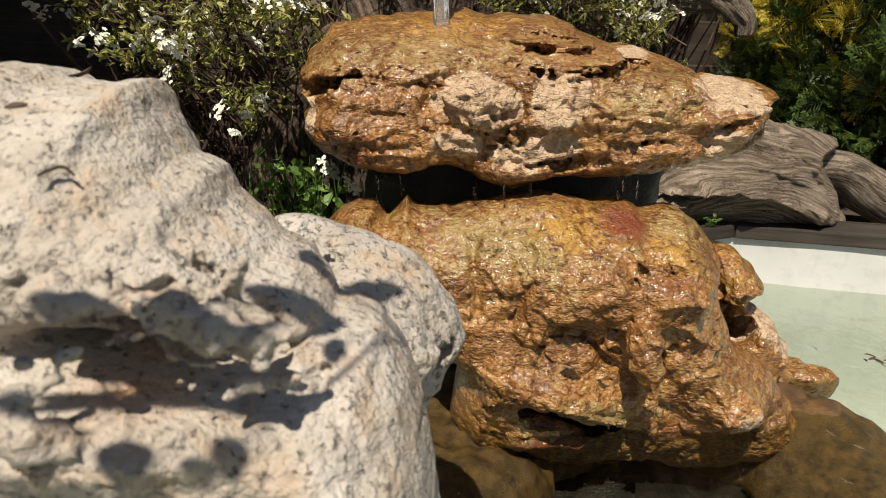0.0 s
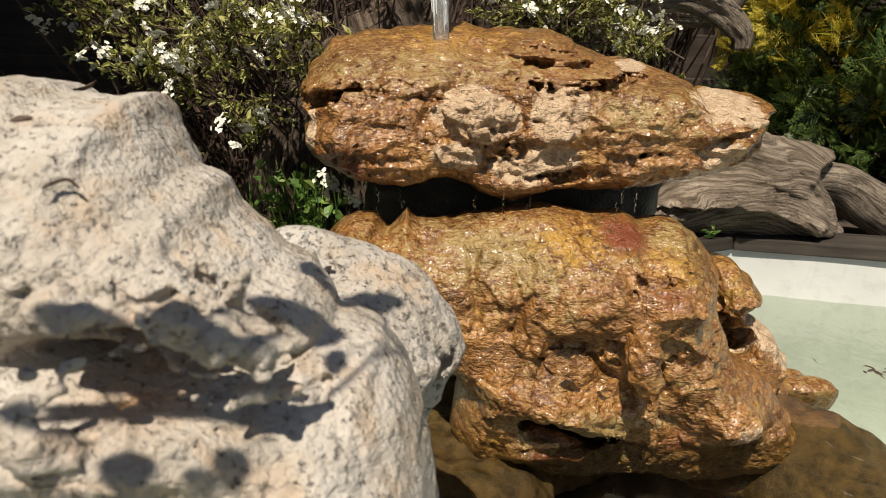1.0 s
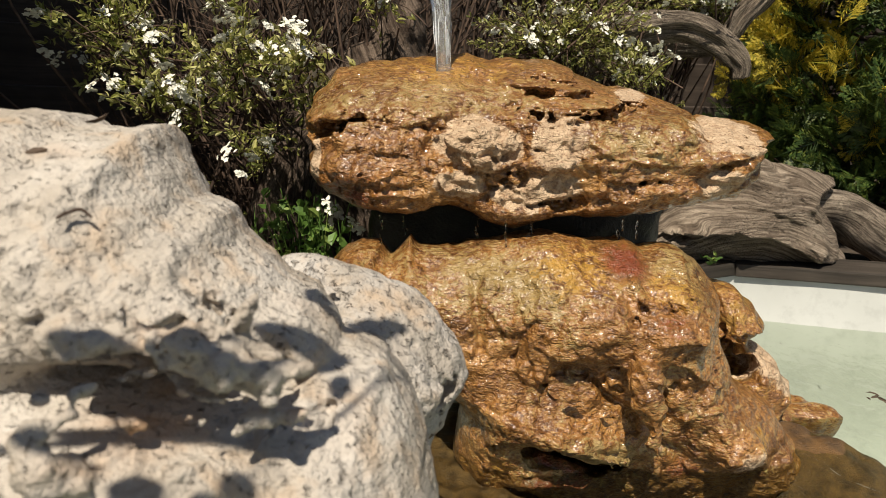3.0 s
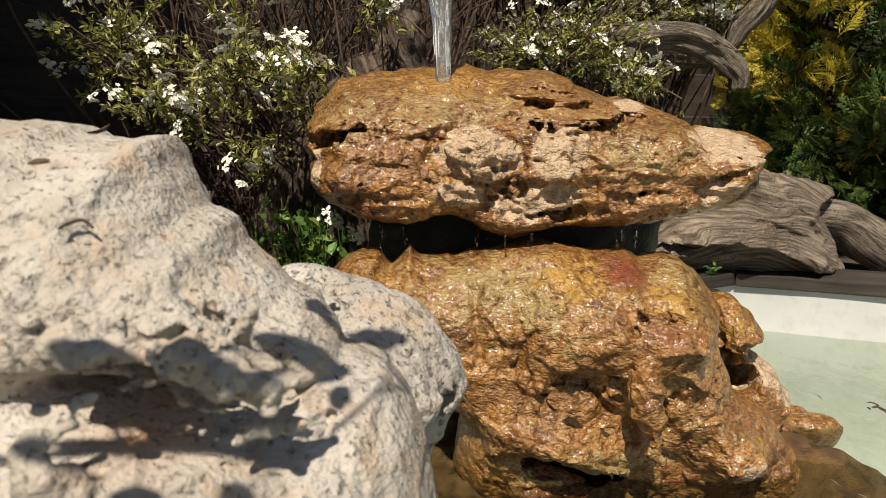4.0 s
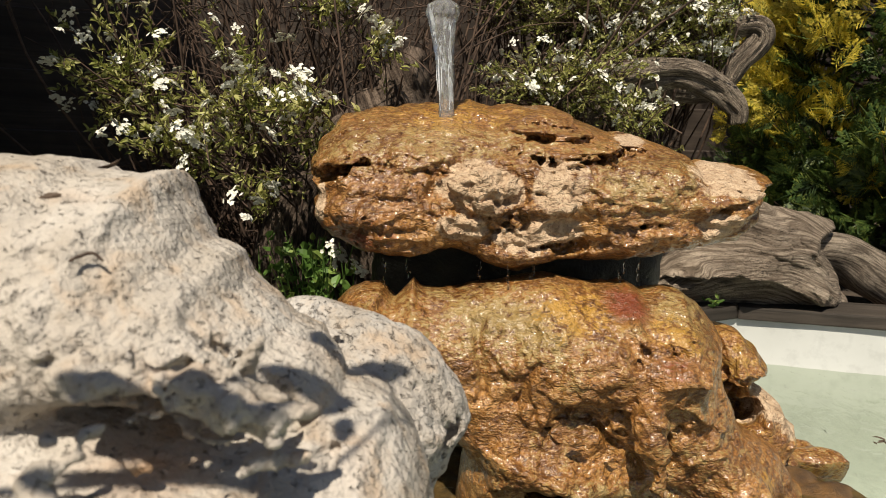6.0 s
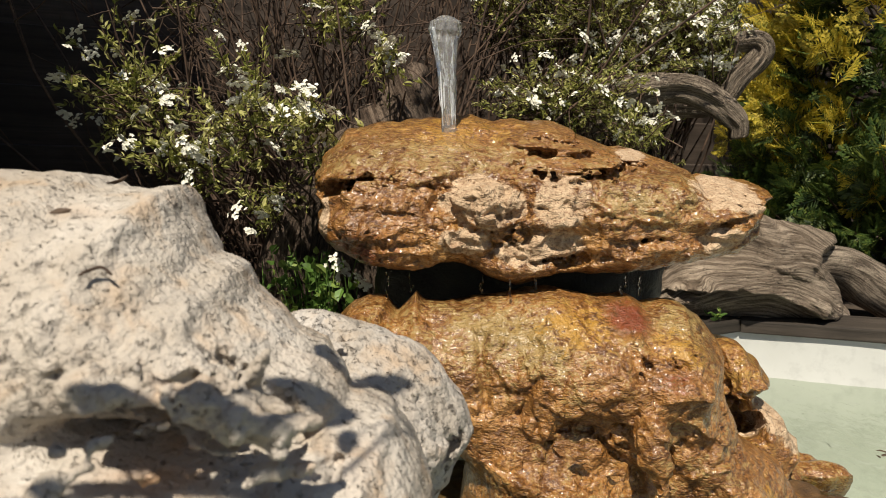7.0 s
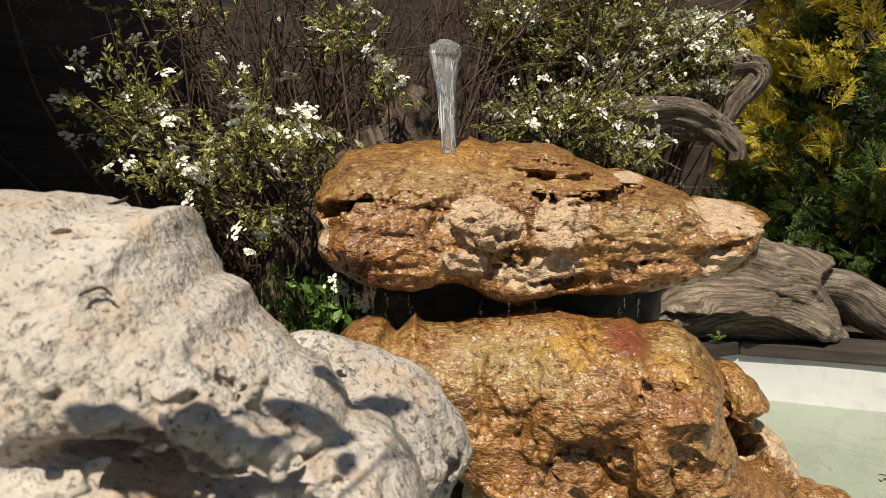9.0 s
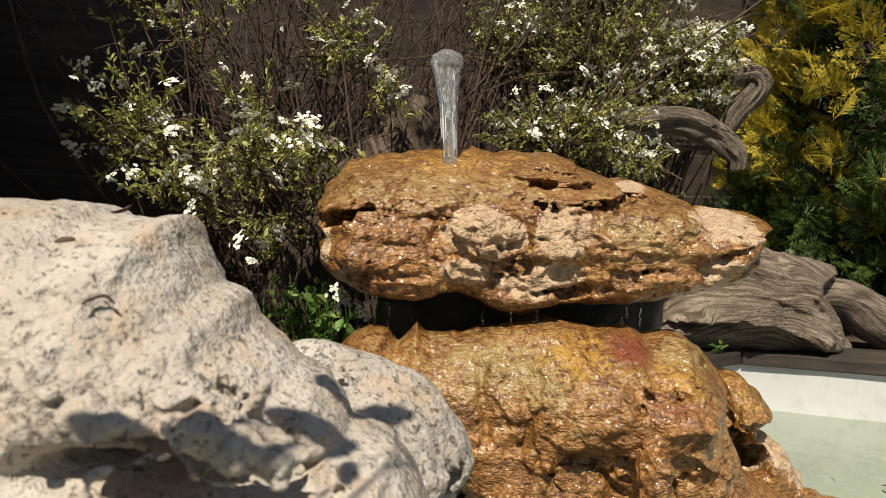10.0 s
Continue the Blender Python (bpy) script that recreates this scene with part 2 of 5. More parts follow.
# ---- mesh helpers ----
def part(name, mesh, mat, parent=None, label=""):
    """Links a mesh (or a bmesh) as one object under a thing or a part."""
    if isinstance(mesh, bmesh.types.BMesh):
        me = bpy.data.meshes.new(name)
        mesh.to_mesh(me)
        mesh.free()
        mesh = me
    if mat is not None and not mesh.materials:
        mesh.materials.append(mat)
    ob = new(name, mesh)
    ob.parent = parent
    if label:
        ob["label"] = label
    return ob


def thing(name, x, y, z, label, category, group="", kind=""):
    ob = new(name)
    ob.empty_display_size = 0.05
    ob.matrix_world = pose(x, y, z)
    return tagged(ob, label, category, group, kind)


def mesh_from(name, verts, faces, smooth=True):
    """verts: n x 3; faces: m x k, all with k corners."""
    verts, faces = np.asarray(verts, np.float32), np.asarray(faces, np.int32)
    me = bpy.data.meshes.new(name)
    me.vertices.add(len(verts))
    me.vertices.foreach_set("co", verts.ravel())
    k = faces.shape[1]
    me.loops.add(faces.size)
    me.loops.foreach_set("vertex_index", faces.ravel())
    me.polygons.add(len(faces))
    me.polygons.foreach_set("loop_start", np.arange(0, faces.size, k, dtype=np.int32))
    me.polygons.foreach_set("use_smooth", np.full(len(faces), smooth))
    me.update(calc_edges=True)
    return me


def give(me, name, values):
    me.attributes.new(name, "FLOAT", "POINT").data.foreach_set("value", np.asarray(values, np.float32))


rng = np.random.default_rng(7)
LATTICE = rng.random((64, 64, 64)).astype(np.float32)


def lattice_noise(p, freq, shift=0.0):
    """Smooth noise from -1 to 1 at points n x 3; freq: one number or three, per metre."""
    q = np.asarray(p, np.float32) * np.asarray(freq, np.float32) + np.float32(shift + 100.0)
    i = np.floor(q).astype(np.int32)
    f = q - i
    f = f * f * (3 - 2 * f)
    out = 0.0
    for dx in (0, 1):
        for dy in (0, 1):
            for dz in (0, 1):
                w = (f[:, 0] if dx else 1 - f[:, 0]) * (f[:, 1] if dy else 1 - f[:, 1]) * (f[:, 2] if dz else 1 - f[:, 2])
                out = out + w * LATTICE[(i[:, 0] + dx) % 64, (i[:, 1] + dy) % 64, (i[:, 2] + dz) % 64]
    return 2 * out - 1


def blob(p, c, r):
    """About 1 at c, falling to 0 at the radii r."""
    d = (np.asarray(p) - np.asarray(c)) / np.asarray(r)
    return np.exp(-1.2 * (d * d).sum(-1))


def surface_net(field, origin, step):
    """The surface where a field on a grid crosses zero (negative inside), as vertices and quads."""
    neg = field < 0
    nx, ny, nz = field.shape
    cells = [neg[a : nx - 1 + a, b : ny - 1 + b, c : nz - 1 + c] for a in (0, 1) for b in (0, 1) for c in (0, 1)]
    count = sum(c.astype(np.int8) for c in cells)
    active = np.argwhere((count > 0) & (count < 8))
    number = np.full((nx - 1, ny - 1, nz - 1), -1, np.int32)
    number[tuple(active.T)] = np.arange(len(active))
    total, hits = np.zeros((len(active), 3)), np.zeros(len(active))
    corners = [(a, b, c) for a in (0, 1) for b in (0, 1) for c in (0, 1)]
    for m in corners:
        for n in corners:
            if sum(abs(p - q) for p, q in zip(m, n)) != 1 or m > n:
                continue
            va = field[tuple((active + m).T)]
            vb = field[tuple((active + n).T)]
            cross = (va < 0) != (vb < 0)
            t = np.where(cross, va / np.where(cross, va - vb, 1), 0)
            total += np.where(cross[:, None], np.array(m) + t[:, None] * (np.array(n) - np.array(m)), 0)
            hits += cross
    verts = np.asarray(origin) + (active + total / hits[:, None]) * step
    quads = []
    for axis in range(3):
        o1, o2 = [np.eye(3, dtype=int)[(axis + k) % 3] for k in (1, 2)]
        unit = np.eye(3, dtype=int)[axis]
        lo = neg[tuple(slice(0, n - u) for n, u in zip(neg.shape, unit))]
        hi = neg[tuple(slice(u, n) for n, u in zip(neg.shape, unit))]
        e = np.argwhere(lo != hi)
        e = e[(e[:, (axis + 1) % 3] > 0) & (e[:, (axis + 2) % 3] > 0)]
        e = e[(e[:, (axis + 1) % 3] < number.shape[(axis + 1) % 3]) & (e[:, (axis + 2) % 3] < number.shape[(axis + 2) % 3])]
        inside = lo[tuple(e.T)]
        ring = np.stack([number[tuple((e - a * o1 - b * o2).T)] for a, b in ((1, 1), (0, 1), (0, 0), (1, 0))], 1)
        ring[~inside] = ring[~inside][:, ::-1]
        quads.append(ring[(ring >= 0).all(1)])
    return verts, np.concatenate(quads)


def outline_depth(x, z, outline):
    """How far inside a closed outline the points lie (negative outside)."""
    poly = np.array(outline)
    best, inside = np.full(x.shape, 9.0), np.zeros(x.shape, bool)
    for (ax, az), (bx, bz) in zip(poly, np.roll(poly, -1, 0)):
        ex, ez = bx - ax, bz - az
        t = np.clip(((x - ax) * ex + (z - az) * ez) / (ex * ex + ez * ez + 1e-12), 0, 1)
        best = np.minimum(best, np.hypot(x - ax - t * ex, z - az - t * ez))
        if abs(ez) > 1e-9:
            inside ^= ((az > z) != (bz > z)) & (x < ax + (z - az) / ez * ex)
    return np.where(inside, best, -best)


def path_measures(X, Z, points):
    """Signed distance of places from a line of points (positive on its upper side when it runs along x), and how far along it they lie (0 to 1)."""
    best, side, along = np.full(X.shape, 9.0), np.ones(X.shape), np.zeros(X.shape)
    p = np.array(points, float)
    lengths = np.hypot(*np.diff(p, axis=0).T)
    done = 0.0
    for (ax, az), (bx, bz), length in zip(p, p[1:], lengths):
        ex, ez = bx - ax, bz - az
        t = np.clip(((X - ax) * ex + (Z - az) * ez) / (length * length + 1e-12), 0, 1)
        d = np.hypot(X - ax - t * ex, Z - az - t * ez)
        near = d < best
        best = np.where(near, d, best)
        side = np.where(near, np.where(ex * (Z - az) - ez * (X - ax) >= 0, 1.0, -1.0), side)
        along = np.where(near, (done + t * length) / lengths.sum(), along)
        done += length
    return best * side, along


def window(axes, lo, hi):
    """The slices of a grid between two corners."""
    return tuple(slice(max(0, int(np.searchsorted(g, a)) - 1), int(np.searchsorted(g, b)) + 1) for g, a, b in zip(axes, lo, hi))


TURNED = np.array(Euler((0.6, 0.9, 0.4)).to_matrix(), np.float32)


def rock(name, outline, spine, front, back, rounding, step, power=0.5, swells=(), rims=(), grooves=(), slots=(), bars=(), hollows=(), grain=(), creases=(), pits=(), zones=(), edge=0.004, warp=0.004, base=None):
    """A stone from its outline in x and z, swelling to the front (-y) and the back from the line spine (rows of z, y); power: 0.5 round, 1 sloping from the outline.
    swells: x, z, width, height, lean in degrees, rise; rims: a line in x and z, thickness and rise of the lip above it (below it where the thickness is negative); grooves: a line, width, depth;
    slots and bars: lines of x, z, radius and y, cut deep into the stone or added to it; hollows: centre and radii, cut;
    grain, creases: frequency, depth; pits: frequency, threshold, depth; zones: centre, radii, frequency, depth; base: cut flat below this height."""
    poly = np.array(outline)
    ys = [y for _, y in spine]
    lo = np.array([poly[:, 0].min() - 0.02, min(ys) - front - 0.060, poly[:, 1].min() - 0.02])
    hi = np.array([poly[:, 0].max() + 0.02, max(ys) + back + 0.03, poly[:, 1].max() + 0.02])
    axes = gx, gy, gz = [np.arange(a, b, step) for a, b in zip(lo, hi)]
    X, Z = np.meshgrid(gx, gz, indexing="ij")
    flat = np.stack([X.ravel(), 0 * X.ravel(), Z.ravel()], 1)
    d2 = outline_depth(X, Z, outline) + edge * (lattice_noise(flat, 28) + 0.6 * lattice_noise(flat, 75)).reshape(X.shape)
    if isinstance(rounding, tuple):
        rounding = np.interp(Z, [poly[:, 1].min() + 0.03, poly[:, 1].max() - 0.05], rounding)
    s = np.clip(d2 / rounding, 0, 1)
    prof = (s * (2 - s)) ** power
    rise = np.zeros(X.shape)
    for x, z, w, h, lean, amount in swells:
        c, sn = math.cos(radians(lean)), math.sin(radians(lean))
        u, v = (X - x) * c + (Z - z) * sn, -(X - x) * sn + (Z - z) * c
        rise += amount * np.exp(-((u / w) ** 2) - (v / h) ** 2)
    XW = X + warp * (lattice_noise(flat, 40, 9) + 0.5 * lattice_noise(flat, 95, 3)).reshape(X.shape)
    ZW = Z + warp * (lattice_noise(flat, 40, 19) + 0.5 * lattice_noise(flat, 95, 13)).reshape(X.shape)
    for points, thick, amount in rims:
        v, t = path_measures(XW, ZW, points)
        v = v if thick > 0 else -v
        rise += amount * np.clip(v / 0.003 + 0.5, 0, 1) * np.exp(-np.maximum(v, 0) / abs(thick)) * np.clip(np.minimum(t, 1 - t) / 0.16, 0, 1) ** 0.7
    for points, width, depth in grooves:
        v, t = path_measures(XW, ZW, points)
        rise -= depth * np.exp(-((v / width) ** 2)) * np.clip(np.minimum(t, 1 - t) / 0.12, 0, 1)
    mid = np.interp(Z, [z for z, _ in spine], ys)
    yf, yb = mid - front * prof - rise * np.clip(2.5 * s, 0, 1), mid + back * prof
    Y = gy[None, :, None]
    field = np.maximum(np.maximum(yf[:, None, :] - Y, Y - yb[:, None, :]), -4 * d2[:, None, :]).astype(np.float32)

    def tube(points, deep, change):
        """Calls change with the part of the grid round each piece of a tube, and the distance from it."""
        for a, b in zip(points, points[1:]):
            ends = [np.array((q[0], q[3], q[1])) for q in (a, b)]
            reach = max(a[2], b[2]) * np.array((1, deep, 1)) + 0.012
            w = window(axes, np.minimum(*ends) - reach, np.maximum(*ends) + reach)
            px, py, pz = gx[w[0]][:, None, None], gy[w[1]][None, :, None], gz[w[2]][None, None, :]
            d = (ends[1] - ends[0]) / (1, deep, 1)
            q = (px - ends[0][0], (py - ends[0][1]) / deep, pz - ends[0][2])
            t = np.clip((q[0] * d[0] + q[1] * d[1] + q[2] * d[2]) / (d @ d + 1e-12), 0, 1)
            dist = np.sqrt((q[0] - t * d[0]) ** 2 + (q[1] - t * d[1]) ** 2 + (q[2] - t * d[2]) ** 2) - (a[2] + (b[2] - a[2]) * t)
            spot = np.stack([v.ravel() for v in np.broadcast_arrays(px, py, pz)], 1)
            dist = dist + min(0.003, 0.32 * max(a[2], b[2])) * (lattice_noise(spot, 110, 5) + 0.6 * lattice_noise(spot, 260, 8)).reshape(dist.shape)
            field[w] = change(field[w], dist)

    def ball(c, r, change):
        w = window(axes, np.array(c) - r - 0.02, np.array(c) + r + 0.02)
        e = np.sqrt(((gx[w[0]][:, None, None] - c[0]) / r[0]) ** 2 + ((gy[w[1]][None, :, None] - c[1]) / r[1]) ** 2 + ((gz[w[2]][None, None, :] - c[2]) / r[2]) ** 2)
        field[w] = change(field[w], (e - 1) * min(r))

    def added(f, d):
        h = np.clip(0.5 + 0.5 * (f - d) / 0.005, 0, 1)
        return f * (1 - h) + d * h - 0.005 * h * (1 - h)

    def cut(f, d):
        return np.maximum(f, -d)

    for points in slots:
        tube(points, 3.6, cut)
    for points in bars:
        tube(points, 1.0, added)
    for c, r in hollows:
        ball(c, np.array(r), cut)
    near = np.argwhere(np.abs(field) < 0.026)
    p = (near * step + lo).astype(np.float32)
    turned = p @ TURNED
    change = np.zeros(len(p))
    for k, (freq, depth) in enumerate(grain):
        change += depth * lattice_noise(p if isinstance(freq, tuple) else turned, freq, 3.7 * k)
    for k, (freq, depth) in enumerate(creases):
        bent = (p if isinstance(freq, tuple) else turned) + 0.004 * lattice_noise(p, 60, 33 + k)[:, None]
        change += depth * (0.4 - np.abs(lattice_noise(bent, freq, 61 + 3.3 * k)))
    for k, (freq, above, depth) in enumerate(pits):
        change += depth * np.clip((lattice_noise(p if isinstance(freq, tuple) else turned, freq, 17 + 5 * k) - above) / 0.22, 0, 1)
    for k, (c, r, freq, depth) in enumerate(zones):
        change += depth * blob(p, c, r) * lattice_noise(p, freq, 51 + 3 * k)
    field[tuple(near.T)] += change
    for points in slots:
        tube([(x, z, 0.45 * r, y) for x, z, r, y in points], 3.6, cut)
    if base is not None:
        field = np.maximum(field, base - gz[None, None, :])
    field[[0, -1]], field[:, [0, -1]], field[:, :, [0, -1]] = 0.01, 0.01, 0.01
    verts, quads = surface_net(field, lo, step)
    return mesh_from(name, verts, quads)


def stand(name, me, mat, label, category, group="", kind=""):
    """Links a mesh made in world places as one thing whose origin lies under its middle."""
    co = np.empty(len(me.vertices) * 3, np.float32)
    me.vertices.foreach_get("co", co)
    co = co.reshape(-1, 3)
    c = np.array([(co[:, 0].min() + co[:, 0].max()) / 2, (co[:, 1].min() + co[:, 1].max()) / 2, co[:, 2].min()], np.float32)
    me.vertices.foreach_set("co", (co - c).ravel())
    me.update()
    ob = part(name, me, mat)
    ob.location = [float(v) for v in c]
    return tagged(ob, label, category, group, kind)


def places(me):
    co = np.empty(len(me.vertices) * 3, np.float32)
    me.vertices.foreach_get("co", co)
    return co.reshape(-1, 3)


def box_mesh(bm, lo, hi, bevel=0.0, wob=0.0, seed=0):
    """A box with rounded edges, sawn a little unevenly."""
    lo, hi = Vector(lo), Vector(hi)
    n = max(1, min(14, int(max(hi - lo) / 0.12)))
    made = bmesh.ops.create_cube(bm, size=1)["verts"]
    bmesh.ops.scale(bm, verts=made, vec=hi - lo)
    bmesh.ops.translate(bm, verts=made, vec=(lo + hi) / 2)
    axis = max(range(3), key=lambda k: (hi - lo)[k])
    long_edges = [e for e in bm.edges if abs((e.verts[0].co - e.verts[1].co)[axis]) > 0.9 * (hi - lo)[axis]]
    if n > 1:
        bmesh.ops.subdivide_edges(bm, edges=long_edges, cuts=n - 1, use_grid_fill=True)
    if bevel:
        sharp = [e for e in bm.edges if len(e.link_faces) == 2 and e.calc_face_angle(0) > 0.6]
        bmesh.ops.bevel(bm, geom=sharp, offset=bevel, segments=2, affect="EDGES", profile=0.6)
    if wob:
        for v in bm.verts:
            v.co += Vector(noise.noise_vector(v.co * 9 + Vector((seed * 3.1, 0, 0)))) * wob
    return bm


def smooth_line(points, n):
    """A curve through points, n places along it."""
    p = np.array(points, float)
    q = np.vstack([2 * p[0] - p[1], p, 2 * p[-1] - p[-2]])
    out = []
    for t in np.linspace(0, len(p) - 1 - 1e-6, n):
        i, f = int(t), t - int(t)
        a, b, c, d = q[i : i + 4]
        out.append(0.5 * (2 * b + (c - a) * f + (2 * a - 5 * b + 4 * c - d) * f**2 + (3 * b - a - 3 * c + d) * f**3))
    return np.array(out)


def limb_arrays(points, radii, rings, sides, rough=0.0, seed=0.0):
    """A tapered, knotty limb: vertices, quads, and the grain's two measures."""
    line = smooth_line(points, rings)
    rad = np.interp(np.linspace(0, 1, rings), np.linspace(0, 1, len(radii)), radii)
    tang = np.gradient(line, axis=0)
    tang /= np.linalg.norm(tang, axis=1)[:, None] + 1e-9
    side = np.cross(tang, (0.13, 0.9, 0.41))
    side /= np.linalg.norm(side, axis=1)[:, None] + 1e-9
    up = np.cross(side, tang)
    a = np.linspace(0, 2 * np.pi, sides, endpoint=False)
    ring = side[:, None] * np.cos(a)[None, :, None] + up[:, None] * np.sin(a)[None, :, None]
    length = np.r_[0, np.cumsum(np.linalg.norm(np.diff(line, axis=0), axis=1))]
    if rough:
        key = np.stack(np.broadcast_arrays(np.cos(a)[None] * 1.6, np.sin(a)[None] * 1.6, length[:, None] * 9), -1).reshape(-1, 3)
        swell = (lattice_noise(key, 1, seed) + 0.5 * lattice_noise(key, (3, 3, 2), seed + 5) + 0.35 * lattice_noise(key, (9, 9, 2), seed + 8)).reshape(rings, sides)
        rad = rad[:, None] * (1 + rough * swell)
    else:
        rad = rad[:, None] * np.ones(sides)
    verts = (line[:, None] + ring * rad[..., None]).reshape(-1, 3)
    i, j = np.meshgrid(np.arange(rings - 1), np.arange(sides), indexing="ij")
    k = (j + 1) % sides
    quads = np.stack([i * sides + j, (i + 1) * sides + j, (i + 1) * sides + k, i * sides + k], -1).reshape(-1, 4)
    u = np.abs(((a / np.pi + 1) % 2) - 1)[None].repeat(rings, 0).ravel() * 20 + seed
    return verts, quads, u, (length[:, None] * 14).repeat(sides, 1).ravel()


def limb(name, points, radii, rings=60, sides=20, rough=0.22, seed=0.0):
    """One limb with closed, splintered ends."""
    pts = [np.array(p, float) for p in points]
    ends = [pts[0] + (pts[0] - pts[1]) * 0.02] + pts + [pts[-1] + (pts[-1] - pts[-2]) * 0.06]
    rr = [radii[0] * 0.05, *np.interp(np.linspace(0, 1, len(pts)), np.linspace(0, 1, len(radii)), radii), radii[-1] * 0.05]
    v, q, u, w = limb_arrays(ends, rr, rings, sides, rough, seed)
    me = mesh_from(name, v, q)
    give(me, "grain_u", u)
    give(me, "grain_v", w)
    return me


def join_arrays(chunks):
    verts, faces, n = [], [], 0
    for v, f in chunks:
        verts.append(v)
        faces.append(np.asarray(f) + n)
        n += len(v)
    return np.concatenate(verts), np.concatenate(faces)


# ---- setting: ground, pond, fence ----
SHORE = [(0.52, 1.262), (1.62, 0.91), (1.5, -0.4), (-0.62, -0.4), (-0.62, 0.93), (-0.10, 1.01)]
GROUND_Z, RIM_Z = 0.066, 0.100

bm = bmesh.new()
inner = [bm.verts.new((x, y, GROUND_Z)) for x, y in SHORE]
outer = [bm.verts.new((900 * math.cos(a), 900 * math.sin(a), GROUND_Z)) for a in np.linspace(0, 2 * math.pi, 16, endpoint=False)]
loops = [bm.edges.new((r[k], r[(k + 1) % len(r)])) for r in (inner, outer) for k in range(len(r))]
bmesh.ops.triangle_fill(bm, edges=loops, use_beauty=True)
for f in bm.faces:
    if f.normal.z < 0:
        f.normal_flip()
tagged(part("ground", bm, SOIL), "dark damp garden soil round the pond", "ground", kind="structure")

bm = bmesh.new()
cx, cy = 0.3, 0.45
levels = [(GROUND_Z + 0.022, 1.002), (0.03, 0.995), (0.0, 0.985), (-0.10, 0.95), (-0.20, 0.92), (-0.27, 0.86), (-0.285, 0.80)]
rings = []
for z, s in levels:
    ring = []
    for k, (x, y) in enumerate(SHORE):
        x2, y2 = SHORE[(k + 1) % len(SHORE)]
        for f in np.linspace(0, 1, 12, endpoint=False):
            px, py = x + (x2 - x) * f, y + (y2 - y) * f
            fold = 0.006 * noise.noise((px * 9, py * 9, z * 6))
            ring.append(bm.verts.new((cx + (px - cx) * (s + fold), cy + (py - cy) * (s + fold), z + (0.004 * noise.noise((px * 14, py * 14, 3)) if z > 0.02 else 0))))
    rings.append(ring)
for a, b in zip(rings, rings[1:]):
    for k in range(len(a)):
        f = bm.faces.new((a[k], b[k], b[(k + 1) % len(a)], a[(k + 1) % len(a)]))
        f.smooth = True
bm.faces.new(rings[-1])
bmesh.ops.recalc_face_normals(bm, faces=bm.faces)
tagged(part("pond_liner", bm, LINER), "smooth pale greenish white pond basin", "pond basin", kind="structure")

n = 90
gx, gy = np.meshgrid(np.linspace(-0.61, 1.55, 2 * n), np.linspace(-0.39, 1.235, n + n // 2), indexing="ij")
p = np.stack([gx.ravel(), gy.ravel(), 0 * gx.ravel()], 1)
keep = outline_depth(p[:, 0], p[:, 1], SHORE)
p[:, 2] = 0.0011 * lattice_noise(p, (16, 24, 1)) + 0.0006 * lattice_noise(p, (42, 55, 1), 7)
w = gx.shape[1]
i, j = np.meshgrid(np.arange(gx.shape[0] - 1), np.arange(w - 1), indexing="ij")
q = np.stack([i * w + j, (i + 1) * w + j, (i + 1) * w + j + 1, i * w + j + 1], -1).reshape(-1, 4)
q = q[(keep[q] > -0.004).all(1)]
tagged(part("water", mesh_from("water", p, q), POOL), "clear shallow pond water with fine ripples", "water", kind="structure")


def edging(a, b, width, seed):
    """A sawn edging board from a to b along the pond."""
    (ax, ay), (bx, by) = a, b
    length, turn = math.hypot(bx - ax, by - ay), math.degrees(math.atan2(by - ay, bx - ax))
    bm = box_mesh(bmesh.new(), (0, -0.012, 0), (length, width, RIM_Z - 0.076), 0.003, 0.0012, seed)
    ob = part("edging_board", bm, EDGING)
    ob.matrix_world = pose(ax, ay, 0.076, 0, 0, turn)
    tagged(ob, "weathered grey-brown wooden edging board along the pond", "board", "pond edging boards")


edging((0.527, 1.262), (1.62, 0.912), 0.075, 1)
edging((-0.10, 1.015), (0.524, 1.267), 0.075, 2)
edging((-0.62, 0.935), (-0.103, 1.012), 0.075, 3)

FENCE_TURN = math.degrees(math.atan(0.40))
fence = thing("fence", -0.77, 1.53, GROUND_Z, "dark brown stained fence of overlapping boards", "fence", kind="structure")
fence.rotation_euler = (0, 0, radians(FENCE_TURN))
bm = box_mesh(bmesh.new(), (-1.6, -0.009, -0.066), (3.4, 0.009, 0.066), 0.002, 0.002, 5)
board_mesh = bpy.data.meshes.new("board")
bm.to_mesh(board_mesh)
bm.free()
for k in range(14):
    board = part("board", board_mesh, FENCE, fence)
    board.matrix_basis = pose(0, 0, 0.03 + 0.118 * k, 7, 2.6, 0)
bm = box_mesh(bmesh.new(), (-0.012, 0, 0), (0.012, 0.03, 1.7), 0.002, 0.001, 6)
post_mesh = bpy.data.meshes.new("post")
bm.to_mesh(post_mesh)
bm.free()
for k in range(4):
    post = part("post", post_mesh, FENCE, fence, "upright fence batten")
    post.matrix_basis = pose(-1.35 + 0.98 * k, 0.013, 0, 0, -2.5, 0)

# Unseen wall, added only to cast shade on the fence's left end.
bm = box_mesh(bmesh.new(), (-1.5, -0.6, 0), (0, 1.02, 1.75), 0.004, 0.003, 8)
tagged(part("wall_west", bm, FENCE), "unseen dark wall added to shade the left end of the fence", "wall", kind="structure")
bpy.data.objects["wall_west"].location = (-0.66, 0.0, GROUND_Z - 0.01)

